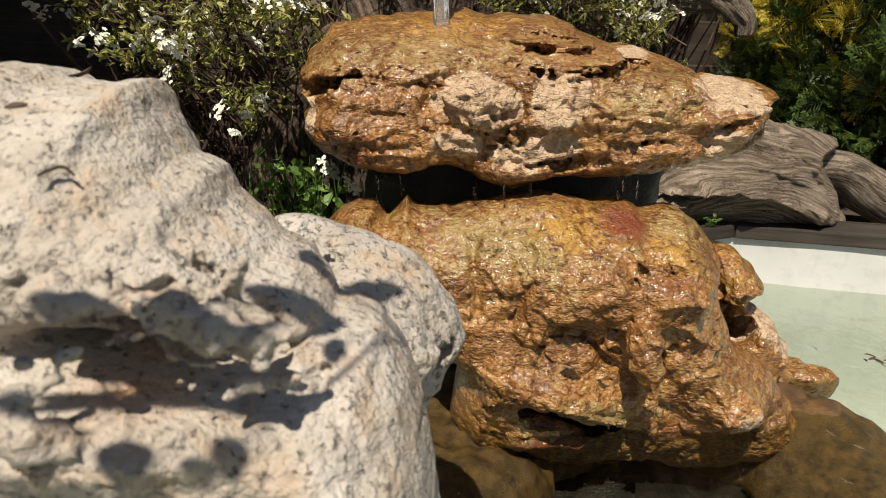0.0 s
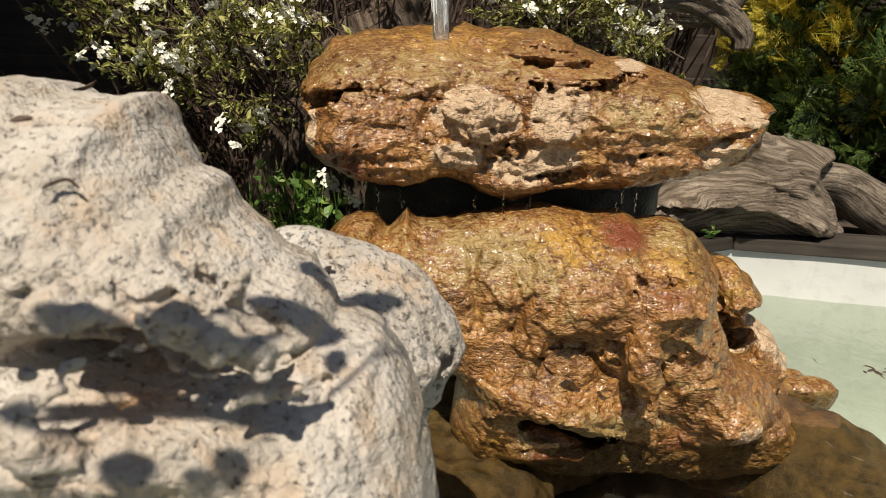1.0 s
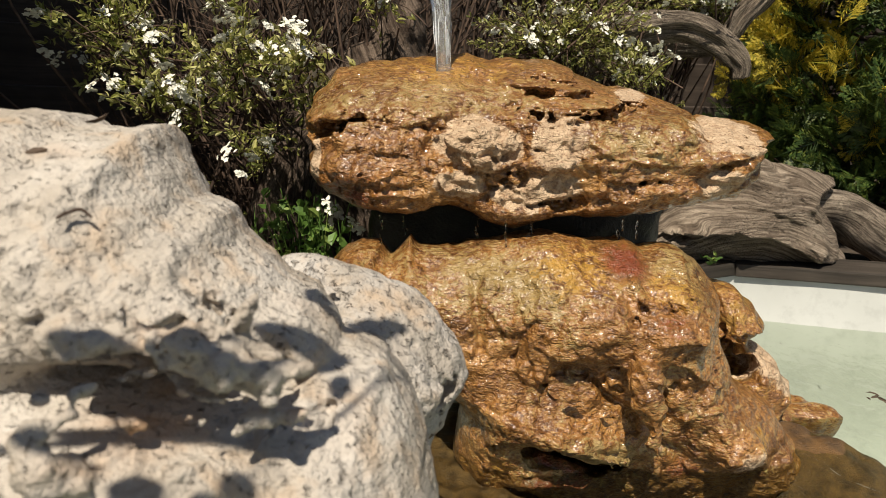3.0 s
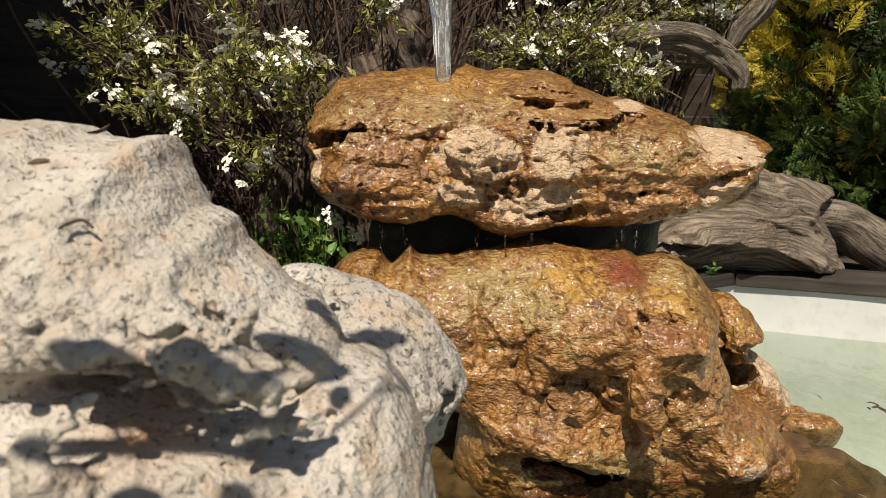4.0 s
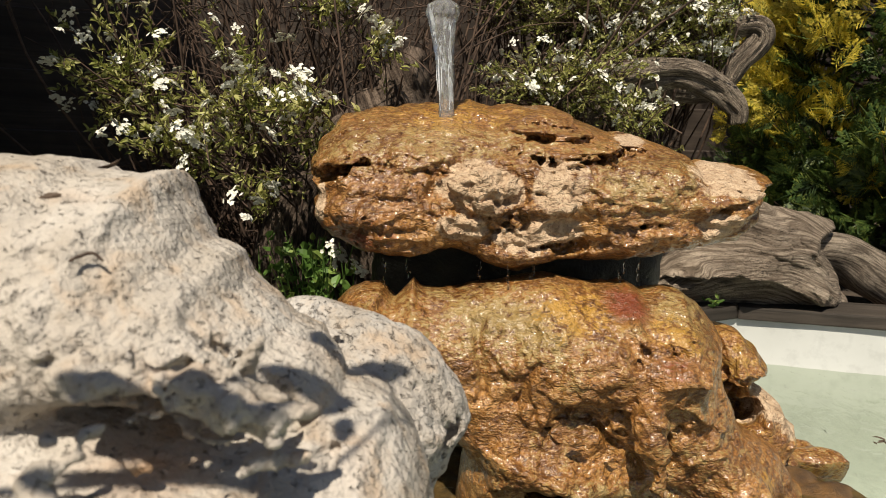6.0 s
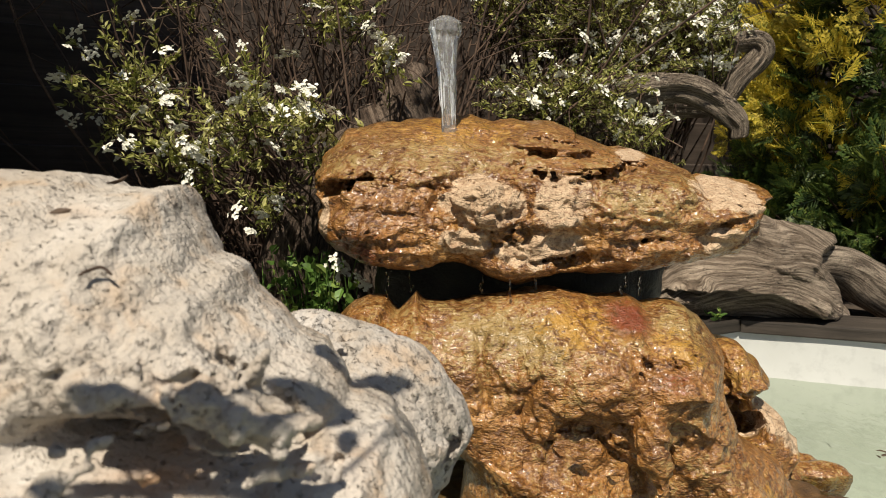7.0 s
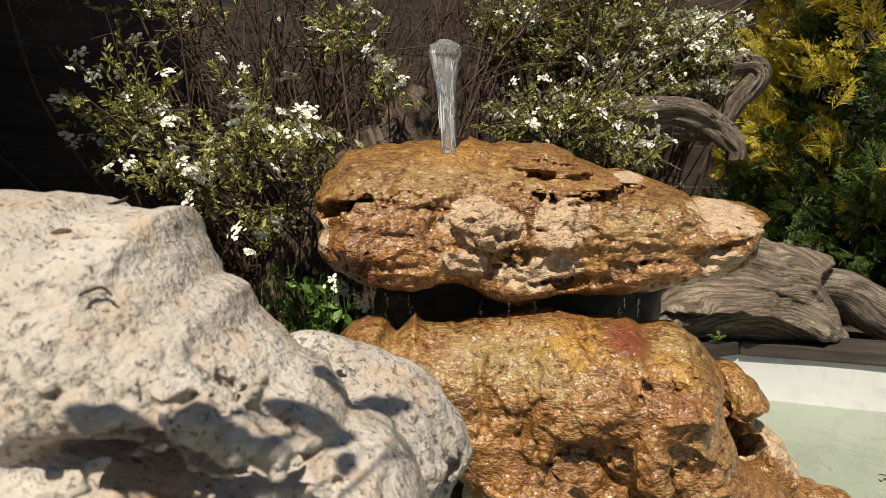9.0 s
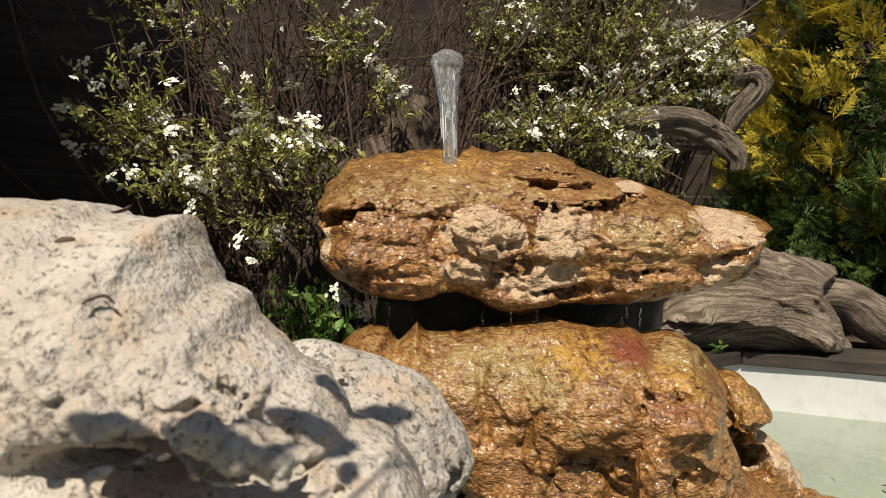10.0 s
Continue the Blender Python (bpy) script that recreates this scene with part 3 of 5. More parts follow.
# ---- stones of the fountain ----
UPPER = [(-0.156, 0.362), (-0.153, 0.382), (-0.137, 0.412), (-0.124, 0.432), (-0.108, 0.439), (-0.066, 0.442), (-0.01, 0.447), (0.018, 0.449), (0.074, 0.445), (0.13, 0.444), (0.167, 0.434), (0.195, 0.418), (0.214, 0.411), (0.241, 0.411), (0.273, 0.398), (0.302, 0.382), (0.308, 0.374), (0.346, 0.373), (0.372, 0.369), (0.388, 0.36), (0.394, 0.35), (0.385, 0.344), (0.372, 0.333), (0.366, 0.315), (0.355, 0.296), (0.34, 0.285), (0.319, 0.28), (0.288, 0.278), (0.245, 0.267), (0.21, 0.261), (0.157, 0.262), (0.122, 0.26), (0.087, 0.253), (0.061, 0.26), (0.026, 0.27), (0.013, 0.277), (-0.031, 0.269), (-0.071, 0.27), (-0.11, 0.283), (-0.135, 0.298), (-0.149, 0.316), (-0.15, 0.334), (-0.143, 0.343)]
UPPER_RIMS_A = [([(0.021, 0.344), (0.035, 0.33), (0.055, 0.322), (0.074, 0.324), (0.093, 0.337)], 0.03, 0.013), ([(0.096, 0.305), (0.119, 0.32), (0.147, 0.336)], 0.016, 0.008), ([(0.088, 0.29), (0.12, 0.295), (0.156, 0.299)], 0.014, 0.008), ([(0.101, 0.318), (0.119, 0.328), (0.135, 0.338)], 0.012, 0.005), ([(-0.002, 0.318), (0.012, 0.304), (0.044, 0.302)], 0.018, 0.009), ([(-0.0, 0.356), (0.002, 0.336), (0.016, 0.322)], 0.012, 0.005), ([(-0.115, 0.417), (-0.077, 0.409), (-0.03, 0.402), (0.012, 0.396)], 0.014, 0.005), ([(-0.067, 0.393), (-0.025, 0.387), (0.021, 0.391), (0.066, 0.395)], 0.014, 0.005), ([(0.008, 0.434), (0.052, 0.429), (0.086, 0.425)], 0.01, 0.005), ([(0.069, 0.434), (0.121, 0.432), (0.147, 0.424)], 0.012, 0.006)]
UPPER_RIMS_B = [([(-0.033, 0.373), (0.008, 0.38), (0.041, 0.383)], 0.012, 0.004), ([(0.16, 0.343), (0.2, 0.337), (0.24, 0.331), (0.268, 0.329)], 0.012, 0.005), ([(0.172, 0.315), (0.22, 0.317), (0.265, 0.314)], 0.012, 0.005), ([(0.163, 0.297), (0.204, 0.292), (0.245, 0.295)], 0.012, 0.006), ([(0.081, 0.381), (0.13, 0.379), (0.187, 0.378), (0.244, 0.379), (0.293, 0.377)], -0.05, 0.016), ([(0.279, 0.323), (0.303, 0.333), (0.328, 0.338), (0.352, 0.343)], 0.02, 0.012), ([(0.284, 0.318), (0.308, 0.322), (0.335, 0.318)], -0.02, 0.008), ([(0.059, 0.417), (0.093, 0.412), (0.136, 0.407), (0.182, 0.409)], 0.016, 0.012), ([(0.096, 0.387), (0.133, 0.384), (0.166, 0.383), (0.2, 0.387), (0.235, 0.394)], 0.014, 0.012)]
UPPER_RIMS_C = [([(-0.102, 0.318), (-0.069, 0.313), (-0.033, 0.322)], 0.014, 0.006), ([(-0.081, 0.342), (-0.049, 0.346), (-0.016, 0.342)], 0.01, 0.004), ([(-0.07, 0.295), (-0.029, 0.299), (-0.0, 0.295)], 0.012, 0.006)]
UPPER_SLOTS_A = [[(0.105, 0.404, 0.0021, 0.875), (0.126, 0.401, 0.0067, 0.87), (0.151, 0.399, 0.0092, 0.87), (0.182, 0.405, 0.0038, 0.875)], [(0.097, 0.384, 0.0029, 0.85), (0.123, 0.381, 0.0057, 0.845), (0.159, 0.379, 0.0073, 0.845), (0.197, 0.383, 0.0082, 0.85), (0.233, 0.39, 0.0041, 0.86)], [(-0.153, 0.363, 0.0117, 0.87), (-0.121, 0.365, 0.0104, 0.86), (-0.098, 0.37, 0.0066, 0.855), (-0.081, 0.377, 0.0016, 0.855)], [(-0.138, 0.404, 0.0052, 0.9), (-0.129, 0.408, 0.0022, 0.9)], [(-0.089, 0.424, 0.0017, 0.9), (-0.07, 0.424, 0.003, 0.9)], [(0.039, 0.316, 0.0023, 0.805), (0.062, 0.312, 0.0034, 0.8), (0.086, 0.322, 0.0019, 0.805)]]
UPPER_SLOTS_B = [[(0.274, 0.327, 0.0012, 0.83), (0.293, 0.333, 0.0024, 0.835), (0.32, 0.337, 0.0024, 0.84), (0.354, 0.343, 0.0016, 0.85)], [(-0.031, 0.426, 0.0009, 0.9), (0.008, 0.422, 0.0017, 0.895), (0.03, 0.425, 0.0009, 0.895)], [(0.104, 0.422, 0.0009, 0.9), (0.138, 0.417, 0.0022, 0.895), (0.164, 0.414, 0.0009, 0.895)], [(0.113, 0.286, 0.0012, 0.82), (0.137, 0.289, 0.0024, 0.82), (0.157, 0.292, 0.0012, 0.82)], [(0.198, 0.314, 0.0008, 0.825), (0.218, 0.311, 0.002, 0.825), (0.238, 0.312, 0.0008, 0.825)]]
me = rock("upper_fountain_stone", UPPER, [(0.24, 0.895), (0.33, 0.91), (0.38, 0.93), (0.41, 0.965), (0.45, 1.0)], 0.095, 0.10, (0.026, 0.060), 0.0019, power=0.6,
          swells=[(0.20, 0.345, 0.14, 0.032, -4, 0.016), (0.33, 0.345, 0.05, 0.02, 0, 0.008), (-0.05, 0.315, 0.06, 0.032, 10, 0.012), (0.0, 0.395, 0.12, 0.02, 0, 0.008)],
          rims=UPPER_RIMS_A + UPPER_RIMS_B + UPPER_RIMS_C, slots=UPPER_SLOTS_A + UPPER_SLOTS_B,
          bars=[[(0.024, 0.352, 0.016, 0.812), (0.050, 0.353, 0.024, 0.812), (0.078, 0.352, 0.014, 0.812)], [(0.012, 0.312, 0.009, 0.815), (0.036, 0.311, 0.010, 0.812)]],
          grain=[((13, 13, 30), 0.006), ((30, 30, 70), 0.0045), ((70, 70, 120), 0.003), (170, 0.0016)], creases=[((22, 22, 60), 0.008), ((55, 55, 120), 0.005), (130, 0.003)], pits=[((90, 90, 130), 0.5, 0.004), (190, 0.5, 0.003)], edge=0.004,
          zones=[((0.07, 0.82, 0.335), (0.10, 0.12, 0.05), 150, 0.006), ((0.07, 0.82, 0.335), (0.10, 0.12, 0.05), 75, 0.006), ((0.34, 0.86, 0.345), (0.07, 0.14, 0.05), 110, 0.009), ((0.34, 0.86, 0.345), (0.07, 0.14, 0.05), 55, 0.007), ((-0.09, 0.83, 0.31), (0.08, 0.12, 0.05), (130, 130, 28), 0.006), ((0.24, 0.9, 0.40), (0.05, 0.1, 0.02), 120, 0.005)])
p = places(me)
wander = 0.25 * lattice_noise(p, 30) + 0.2 * lattice_noise(p, 70, 4)
dry = np.maximum.reduce([1.3 * blob(p, (x, 0.83, z), (w, 0.14, h)) for x, z, w, h in [(0.048, 0.353, 0.057, 0.031), (0.125, 0.355, 0.037, 0.031), (0.124, 0.305, 0.04, 0.022), (0.322, 0.361, 0.048, 0.022), (0.307, 0.31, 0.031, 0.018), (0.233, 0.402, 0.03, 0.013), (0.024, 0.312, 0.031, 0.016), (-0.132, 0.335, 0.007, 0.024), (0.08, 0.299, 0.02, 0.015)]])
give(me, "dry", np.clip(dry + wander * (dry > 0.15), 0, 1))
give(me, "olive", np.clip(0.45 * blob(p, (0.0, 0.86, 0.40), (0.14, 0.15, 0.03)) + 0.55 * blob(p, (0.23, 0.84, 0.355), (0.09, 0.1, 0.025)) + 0.12 + 0.3 * wander, 0, 0.6))
give(me, "gold", np.clip(0.55 * blob(p, (0.02, 0.88, 0.436), (0.10, 0.15, 0.025)) + 0.3 * wander, 0, 0.6))
give(me, "red", np.clip(0.45 * blob(p, (-0.09, 0.84, 0.30), (0.07, 0.1, 0.035)) + 0.1 * wander, 0, 0.5))
stand("upper_fountain_stone", me, WET, "wet rust-brown limestone slab with dry pale patches, water running off", "stone")

LOWER = [(-0.118, 0.223), (-0.102, 0.241), (-0.084, 0.246), (-0.063, 0.243), (-0.049, 0.229), (-0.039, 0.241), (-0.028, 0.25), (-0.018, 0.241), (0.019, 0.238), (0.055, 0.243), (0.082, 0.247), (0.106, 0.251), (0.133, 0.255), (0.157, 0.25), (0.175, 0.244), (0.19, 0.247), (0.208, 0.248), (0.227, 0.237), (0.245, 0.24), (0.269, 0.238), (0.289, 0.225), (0.301, 0.209), (0.317, 0.186), (0.316, 0.15), (0.324, 0.12), (0.332, 0.092), (0.348, 0.077), (0.387, 0.05), (0.419, 0.006), (0.455, -0.035), (0.456, -0.069), (0.356, -0.08), (0.154, -0.075), (0.029, -0.066), (0.019, -0.014), (0.029, 0.052), (-0.006, 0.107), (-0.068, 0.174)]
LOWER_RIMS_A = [([(0.076, 0.131), (0.106, 0.113), (0.12, 0.141), (0.145, 0.148), (0.171, 0.144), (0.193, 0.132), (0.227, 0.129), (0.241, 0.141), (0.257, 0.132), (0.286, 0.114), (0.293, 0.133)], 0.035, 0.009), ([(0.032, 0.098), (0.065, 0.083), (0.115, 0.067), (0.172, 0.039), (0.215, 0.02)], -0.04, 0.01), ([(0.197, 0.202), (0.226, 0.205), (0.256, 0.201)], 0.014, 0.007), ([(0.123, 0.18), (0.145, 0.163), (0.166, 0.161)], 0.012, 0.005), ([(0.216, 0.165), (0.249, 0.169), (0.283, 0.164)], 0.014, 0.008), ([(0.086, 0.163), (0.116, 0.148), (0.137, 0.149)], 0.012, 0.006), ([(0.16, 0.228), (0.181, 0.224), (0.195, 0.208)], 0.012, 0.007), ([(0.082, 0.223), (0.112, 0.212), (0.138, 0.21)], 0.012, 0.004)]
LOWER_RIMS_B = [([(0.251, 0.069), (0.277, 0.084), (0.313, 0.082)], -0.02, 0.01), ([(0.29, 0.026), (0.32, 0.01), (0.356, 0.012)], 0.02, 0.008), ([(0.047, 0.024), (0.069, 0.055), (0.094, 0.052)], 0.016, 0.007), ([(0.247, 0.211), (0.27, 0.202), (0.29, 0.175)], 0.014, 0.006)]
LOWER_GROOVES = [([(0.043, 0.231), (0.041, 0.186), (0.05, 0.134)], 0.006, 0.01), ([(0.163, 0.116), (0.188, 0.09), (0.207, 0.07), (0.219, 0.05)], 0.005, 0.014), ([(0.258, 0.116), (0.242, 0.102), (0.242, 0.075), (0.239, 0.06)], 0.005, 0.012), ([(0.186, 0.229), (0.197, 0.202), (0.195, 0.175)], 0.006, 0.007), ([(0.233, 0.047), (0.262, 0.026), (0.274, 0.005)], 0.006, 0.008), ([(0.1, 0.189), (0.088, 0.162), (0.08, 0.134)], 0.004, 0.005)]
LOWER_SLOTS = [[(0.112, 0.115, 0.0016, 0.722), (0.137, 0.127, 0.0036, 0.725), (0.174, 0.114, 0.0032, 0.725), (0.192, 0.105, 0.002, 0.722)], [(0.256, 0.112, 0.0016, 0.72), (0.277, 0.115, 0.0044, 0.72), (0.293, 0.127, 0.0032, 0.72)], [(0.201, 0.193, 0.0024, 0.715), (0.228, 0.198, 0.0044, 0.712), (0.252, 0.191, 0.0024, 0.715)], [(0.167, 0.217, 0.0024, 0.73), (0.182, 0.21, 0.0049, 0.727)], [(0.303, 0.15, 0.0025, 0.75), (0.31, 0.128, 0.0034, 0.75)]]
LOWER_SWELLS = [(0.18, 0.182, 0.086, 0.045, 0, 0.024), (0.262, 0.177, 0.033, 0.041, 0, 0.014), (0.131, 0.057, 0.082, 0.023, -18, 0.024), (0.319, 0.04, 0.032, 0.029, 0, 0.034), (0.048, 0.023, 0.021, 0.025, 0, 0.012), (0.154, 0.121, 0.045, 0.012, 0, -0.004), (0.23, 0.243, 0.025, 0.016, 0, 0.01), (0.186, 0.252, 0.021, 0.016, 0, 0.01), (0.348, 0.035, 0.016, 0.021, 0, 0.012)]
LOWER_KNOBS = [[(0.123, 0.108, 0.0048, 0.722), (0.137, 0.109, 0.0056, 0.722), (0.149, 0.104, 0.0036, 0.722)], [(0.172, 0.102, 0.0036, 0.722), (0.183, 0.1, 0.0028, 0.72)]]
SPIKE = [(0.209, 0.133, 0.0175, 0.712), (0.212, 0.105, 0.0132, 0.7), (0.218, 0.072, 0.0065, 0.692), (0.22, 0.058, 0.0035, 0.69)]
me = rock("lower_fountain_stone", LOWER, [(-0.03, 0.84), (0.0, 0.830), (0.05, 0.818), (0.11, 0.812), (0.24, 0.83)], 0.075, 0.10, 0.065, 0.0020,
          swells=LOWER_SWELLS, rims=LOWER_RIMS_A + LOWER_RIMS_B, grooves=LOWER_GROOVES, slots=LOWER_SLOTS, bars=[SPIKE] + LOWER_KNOBS, hollows=[((0.124, 0.80, 0.026), (0.036, 0.11, 0.027)), ((0.160, 0.80, 0.012), (0.038, 0.11, 0.018))],
          grain=[(16, 0.006), (38, 0.0030), (85, 0.0028), (170, 0.0018)], creases=[(24, 0.008), (55, 0.005), (120, 0.003)], pits=[(95, 0.5, 0.0035), (180, 0.5, 0.0025)], edge=0.003)
p = places(me)
wander = 0.25 * lattice_noise(p, 30) + 0.2 * lattice_noise(p, 70, 4)
give(me, "dry", np.clip(0.72 * blob(p, (0.334, 0.75, 0.023), (0.032, 0.12, 0.03)) + 0.7 * blob(p, (0.239, 0.75, 0.035), (0.01, 0.12, 0.016)) + 0.1 * wander * (p[:, 2] > 0.0), 0, 0.75))
give(me, "olive", np.clip(0.8 * blob(p, (0.082, 0.75, 0.219), (0.1, 0.12, 0.03)) + 0.7 * blob(p, (0.263, 0.75, 0.226), (0.04, 0.12, 0.022)) + 0.7 * blob(p, (0.155, 0.75, 0.024), (0.09, 0.12, 0.03)) + 0.15 + 0.5 * wander, 0, 0.9))
give(me, "gold", np.clip(0.75 * blob(p, (0.145, 0.75, 0.228), (0.05, 0.12, 0.022)) + 0.62 * blob(p, (0.244, 0.75, 0.206), (0.03, 0.12, 0.018)) + 0.7 * blob(p, (0.073, 0.75, 0.011), (0.014, 0.12, 0.01)) + 0.7 * blob(p, (0.353, 0.75, 0.045), (0.012, 0.12, 0.012)) + 0.3 * wander, 0, 0.9))
give(me, "red", np.clip(1.1 * blob(p, (0.201, 0.785, 0.233), (0.024, 0.035, 0.022)) + 0.4 * blob(p, (0.233, 0.75, 0.183), (0.035, 0.12, 0.014)) + 0.4 * blob(p, (0.268, 0.75, 0.002), (0.03, 0.12, 0.02)) + 0.15 * blob(p, (0.2, 0.74, 0.1), (0.06, 0.08, 0.04)) + 0.15 * wander, 0, 0.92))
stand("lower_fountain_stone", me, WET, "wet golden-brown limestone boulder with red and yellow algae, standing in water", "stone")

FLANK = [(0.331, 0.183), (0.363, 0.175), (0.386, 0.148), (0.398, 0.128), (0.393, 0.118), (0.378, 0.109), (0.392, 0.107), (0.416, 0.084), (0.44, 0.055), (0.439, 0.036), (0.424, 0.02), (0.434, -0.053), (0.346, -0.052), (0.33, 0.101), (0.323, 0.167)]
FLANK_SLOTS = [[(0.34, 0.108, 0.0084, 0.83), (0.357, 0.087, 0.0116, 0.825), (0.377, 0.069, 0.0092, 0.82)], [(0.337, 0.128, 0.0037, 0.83), (0.364, 0.124, 0.0033, 0.835), (0.384, 0.126, 0.0019, 0.84)]]
me = rock("flank_stone", FLANK, [(0.0, 0.875), (0.2, 0.89)], 0.05, 0.06, 0.035, 0.0022,
          rims=[([(0.335, 0.122), (0.36, 0.117), (0.392, 0.122)], 0.03, 0.016)], slots=FLANK_SLOTS, hollows=[((0.352, 0.86, 0.100), (0.016, 0.08, 0.020)), ((0.372, 0.86, 0.078), (0.017, 0.08, 0.018))],
          grain=[(18, 0.005), (45, 0.004), (95, 0.003), (190, 0.0016)], creases=[(40, 0.005), (95, 0.003)], pits=[(80, 0.45, 0.004)])
p = places(me)
wander = 0.25 * lattice_noise(p, 30) + 0.2 * lattice_noise(p, 70, 4)
give(me, "dry", np.clip(0.85 * blob(p, (0.41, 0.83, 0.08), (0.05, 0.12, 0.05)) + wander, 0, 0.75))
give(me, "olive", np.clip(0.4 + wander, 0, 0.8))
give(me, "gold", np.clip(0.3 + 0.5 * wander, 0, 0.6))
give(me, "red", np.clip(0.1 + 0.3 * wander, 0, 0.3))
stand("flank_stone", me, WET, "damp tan limestone leaning behind the fountain boulder", "stone")

# Added behind the gap; its near-black colour stands in for the shade there.
me = rock("gap_shade_stone", [(-0.10, 0.10), (0.30, 0.09), (0.31, 0.25), (0.24, 0.29), (0.12, 0.31), (-0.02, 0.30), (-0.09, 0.26)], [(0.1, 1.04), (0.3, 1.01)], 0.04, 0.06, 0.04, 0.005, grain=[(20, 0.008), (50, 0.005)])
stand("gap_shade_stone", me, DARK_STONE, "near-black stone propping up the fountain slab, its colour standing in for shade", "stone")


def lying(me):
    """Turns a stone that was outlined from above down onto its back."""
    co = places(me)
    me.vertices.foreach_set("co", np.stack([co[:, 0], co[:, 2], -co[:, 1]], 1).ravel())
    me.update()
    return me


BASE = [(-0.04, 0.70), (0.04, 0.675), (0.10, 0.70), (0.15, 0.80), (0.26, 0.87), (0.37, 0.80), (0.41, 0.68), (0.50, 0.56), (0.64, 0.66), (0.545, 0.82), (0.475, 0.885), (0.42, 0.94), (0.30, 1.02), (0.0, 1.0), (-0.1, 0.85)]
me = lying(rock("sunken_stone", BASE, [(0.5, 0.10), (1.0, 0.095)], 0.075, 0.02, 0.06, 0.005,
                swells=[(0.45, 0.82, 0.08, 0.06, 0, 0.022), (0.42, 0.88, 0.08, 0.05, 0, 0.02), (0.52, 0.66, 0.08, 0.05, 30, -0.03)], grain=[(14, 0.008), (40, 0.005), (90, 0.003)], edge=0.008))
stand("sunken_stone", me, SUNK, "sunken brown stone covered in algae under shallow water", "stone")
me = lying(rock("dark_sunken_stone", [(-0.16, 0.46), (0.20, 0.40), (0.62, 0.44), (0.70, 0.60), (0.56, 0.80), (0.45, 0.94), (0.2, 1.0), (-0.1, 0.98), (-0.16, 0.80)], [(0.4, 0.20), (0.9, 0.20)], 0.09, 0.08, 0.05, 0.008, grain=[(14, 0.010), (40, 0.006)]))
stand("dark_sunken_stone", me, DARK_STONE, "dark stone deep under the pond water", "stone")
me = lying(rock("slab_stone", [(0.37, 0.90), (0.43, 0.945), (0.475, 0.948), (0.503, 0.917), (0.519, 0.881), (0.490, 0.872), (0.455, 0.877), (0.42, 0.84), (0.37, 0.85)], [(0.8, 0.004), (1.0, 0.0)], 0.006, 0.03, 0.015, 0.0028, grain=[((20, 20, 60), 0.005), ((60, 40, 120), 0.003)], edge=0.006))
for key in ("dry", "gold"):
    give(me, key, np.zeros(len(me.vertices)))
give(me, "olive", np.full(len(me.vertices), 0.3))
give(me, "red", np.full(len(me.vertices), 0.12))
stand("slab_stone", me, WET, "flat reddish brown stone slab just above the water", "stone")
me = rock("stone_chip", [(0.090, -0.014), (0.094, 0.004), (0.112, 0.018), (0.14, 0.010), (0.176, -0.006), (0.16, -0.016)], [(-0.03, 0.742), (0.04, 0.790)], 0.010, 0.010, 0.010, 0.002, grain=[(40, 0.003), (110, 0.002)])
for key in ("dry", "gold", "olive"):
    give(me, key, np.zeros(len(me.vertices)))
give(me, "red", np.full(len(me.vertices), 0.5))
stand("stone_chip", me, WET, "flat wet brown stone chip leaning under the boulder", "stone")

# ---- pale boulders ----
PALE_A = [(-0.292, 0.411), (-0.252, 0.409), (-0.235, 0.408), (-0.217, 0.406), (-0.205, 0.401), (-0.191, 0.402), (-0.177, 0.401), (-0.157, 0.402), (-0.151, 0.394), (-0.143, 0.378), (-0.134, 0.362), (-0.115, 0.354), (-0.108, 0.34), (-0.094, 0.328), (-0.084, 0.315), (-0.067, 0.308), (-0.056, 0.296), (-0.052, 0.285), (-0.054, 0.285), (-0.043, 0.283), (-0.027, 0.277), (-0.011, 0.256), (-0.002, 0.237), (0.003, 0.218), (0.007, 0.188), (0.016, 0.036), (-0.354, 0.041), (-0.322, 0.344)]
LIP = [[(-0.122, 0.327, 0.0077, 0.34), (-0.098, 0.324, 0.0102, 0.332), (-0.08, 0.318, 0.0104, 0.328), (-0.066, 0.312, 0.0091, 0.328), (-0.056, 0.311, 0.0058, 0.334)], [(-0.128, 0.318, 0.0093, 0.345), (-0.105, 0.312, 0.0118, 0.34), (-0.085, 0.307, 0.0099, 0.336), (-0.067, 0.304, 0.0067, 0.336)], [(-0.078, 0.331, 0.0093, 0.345), (-0.075, 0.334, 0.008, 0.35)], [(-0.15, 0.324, 0.008, 0.335), (-0.134, 0.322, 0.0081, 0.337), (-0.123, 0.323, 0.0077, 0.34)], [(-0.1, 0.328, 0.006, 0.345), (-0.084, 0.321, 0.0069, 0.345), (-0.065, 0.312, 0.006, 0.342)]]
RIDGES = [[(-0.156, 0.306, 0.0029, 0.318), (-0.139, 0.309, 0.0036, 0.32), (-0.125, 0.31, 0.0026, 0.326)], [(-0.154, 0.296, 0.0028, 0.308), (-0.145, 0.299, 0.0037, 0.312), (-0.139, 0.301, 0.0021, 0.316)], [(-0.149, 0.326, 0.0067, 0.335), (-0.133, 0.323, 0.0063, 0.337)], [(-0.125, 0.293, 0.0022, 0.325), (-0.119, 0.289, 0.0017, 0.328)], [(-0.148, 0.282, 0.0072, 0.305), (-0.139, 0.277, 0.0061, 0.308)]]
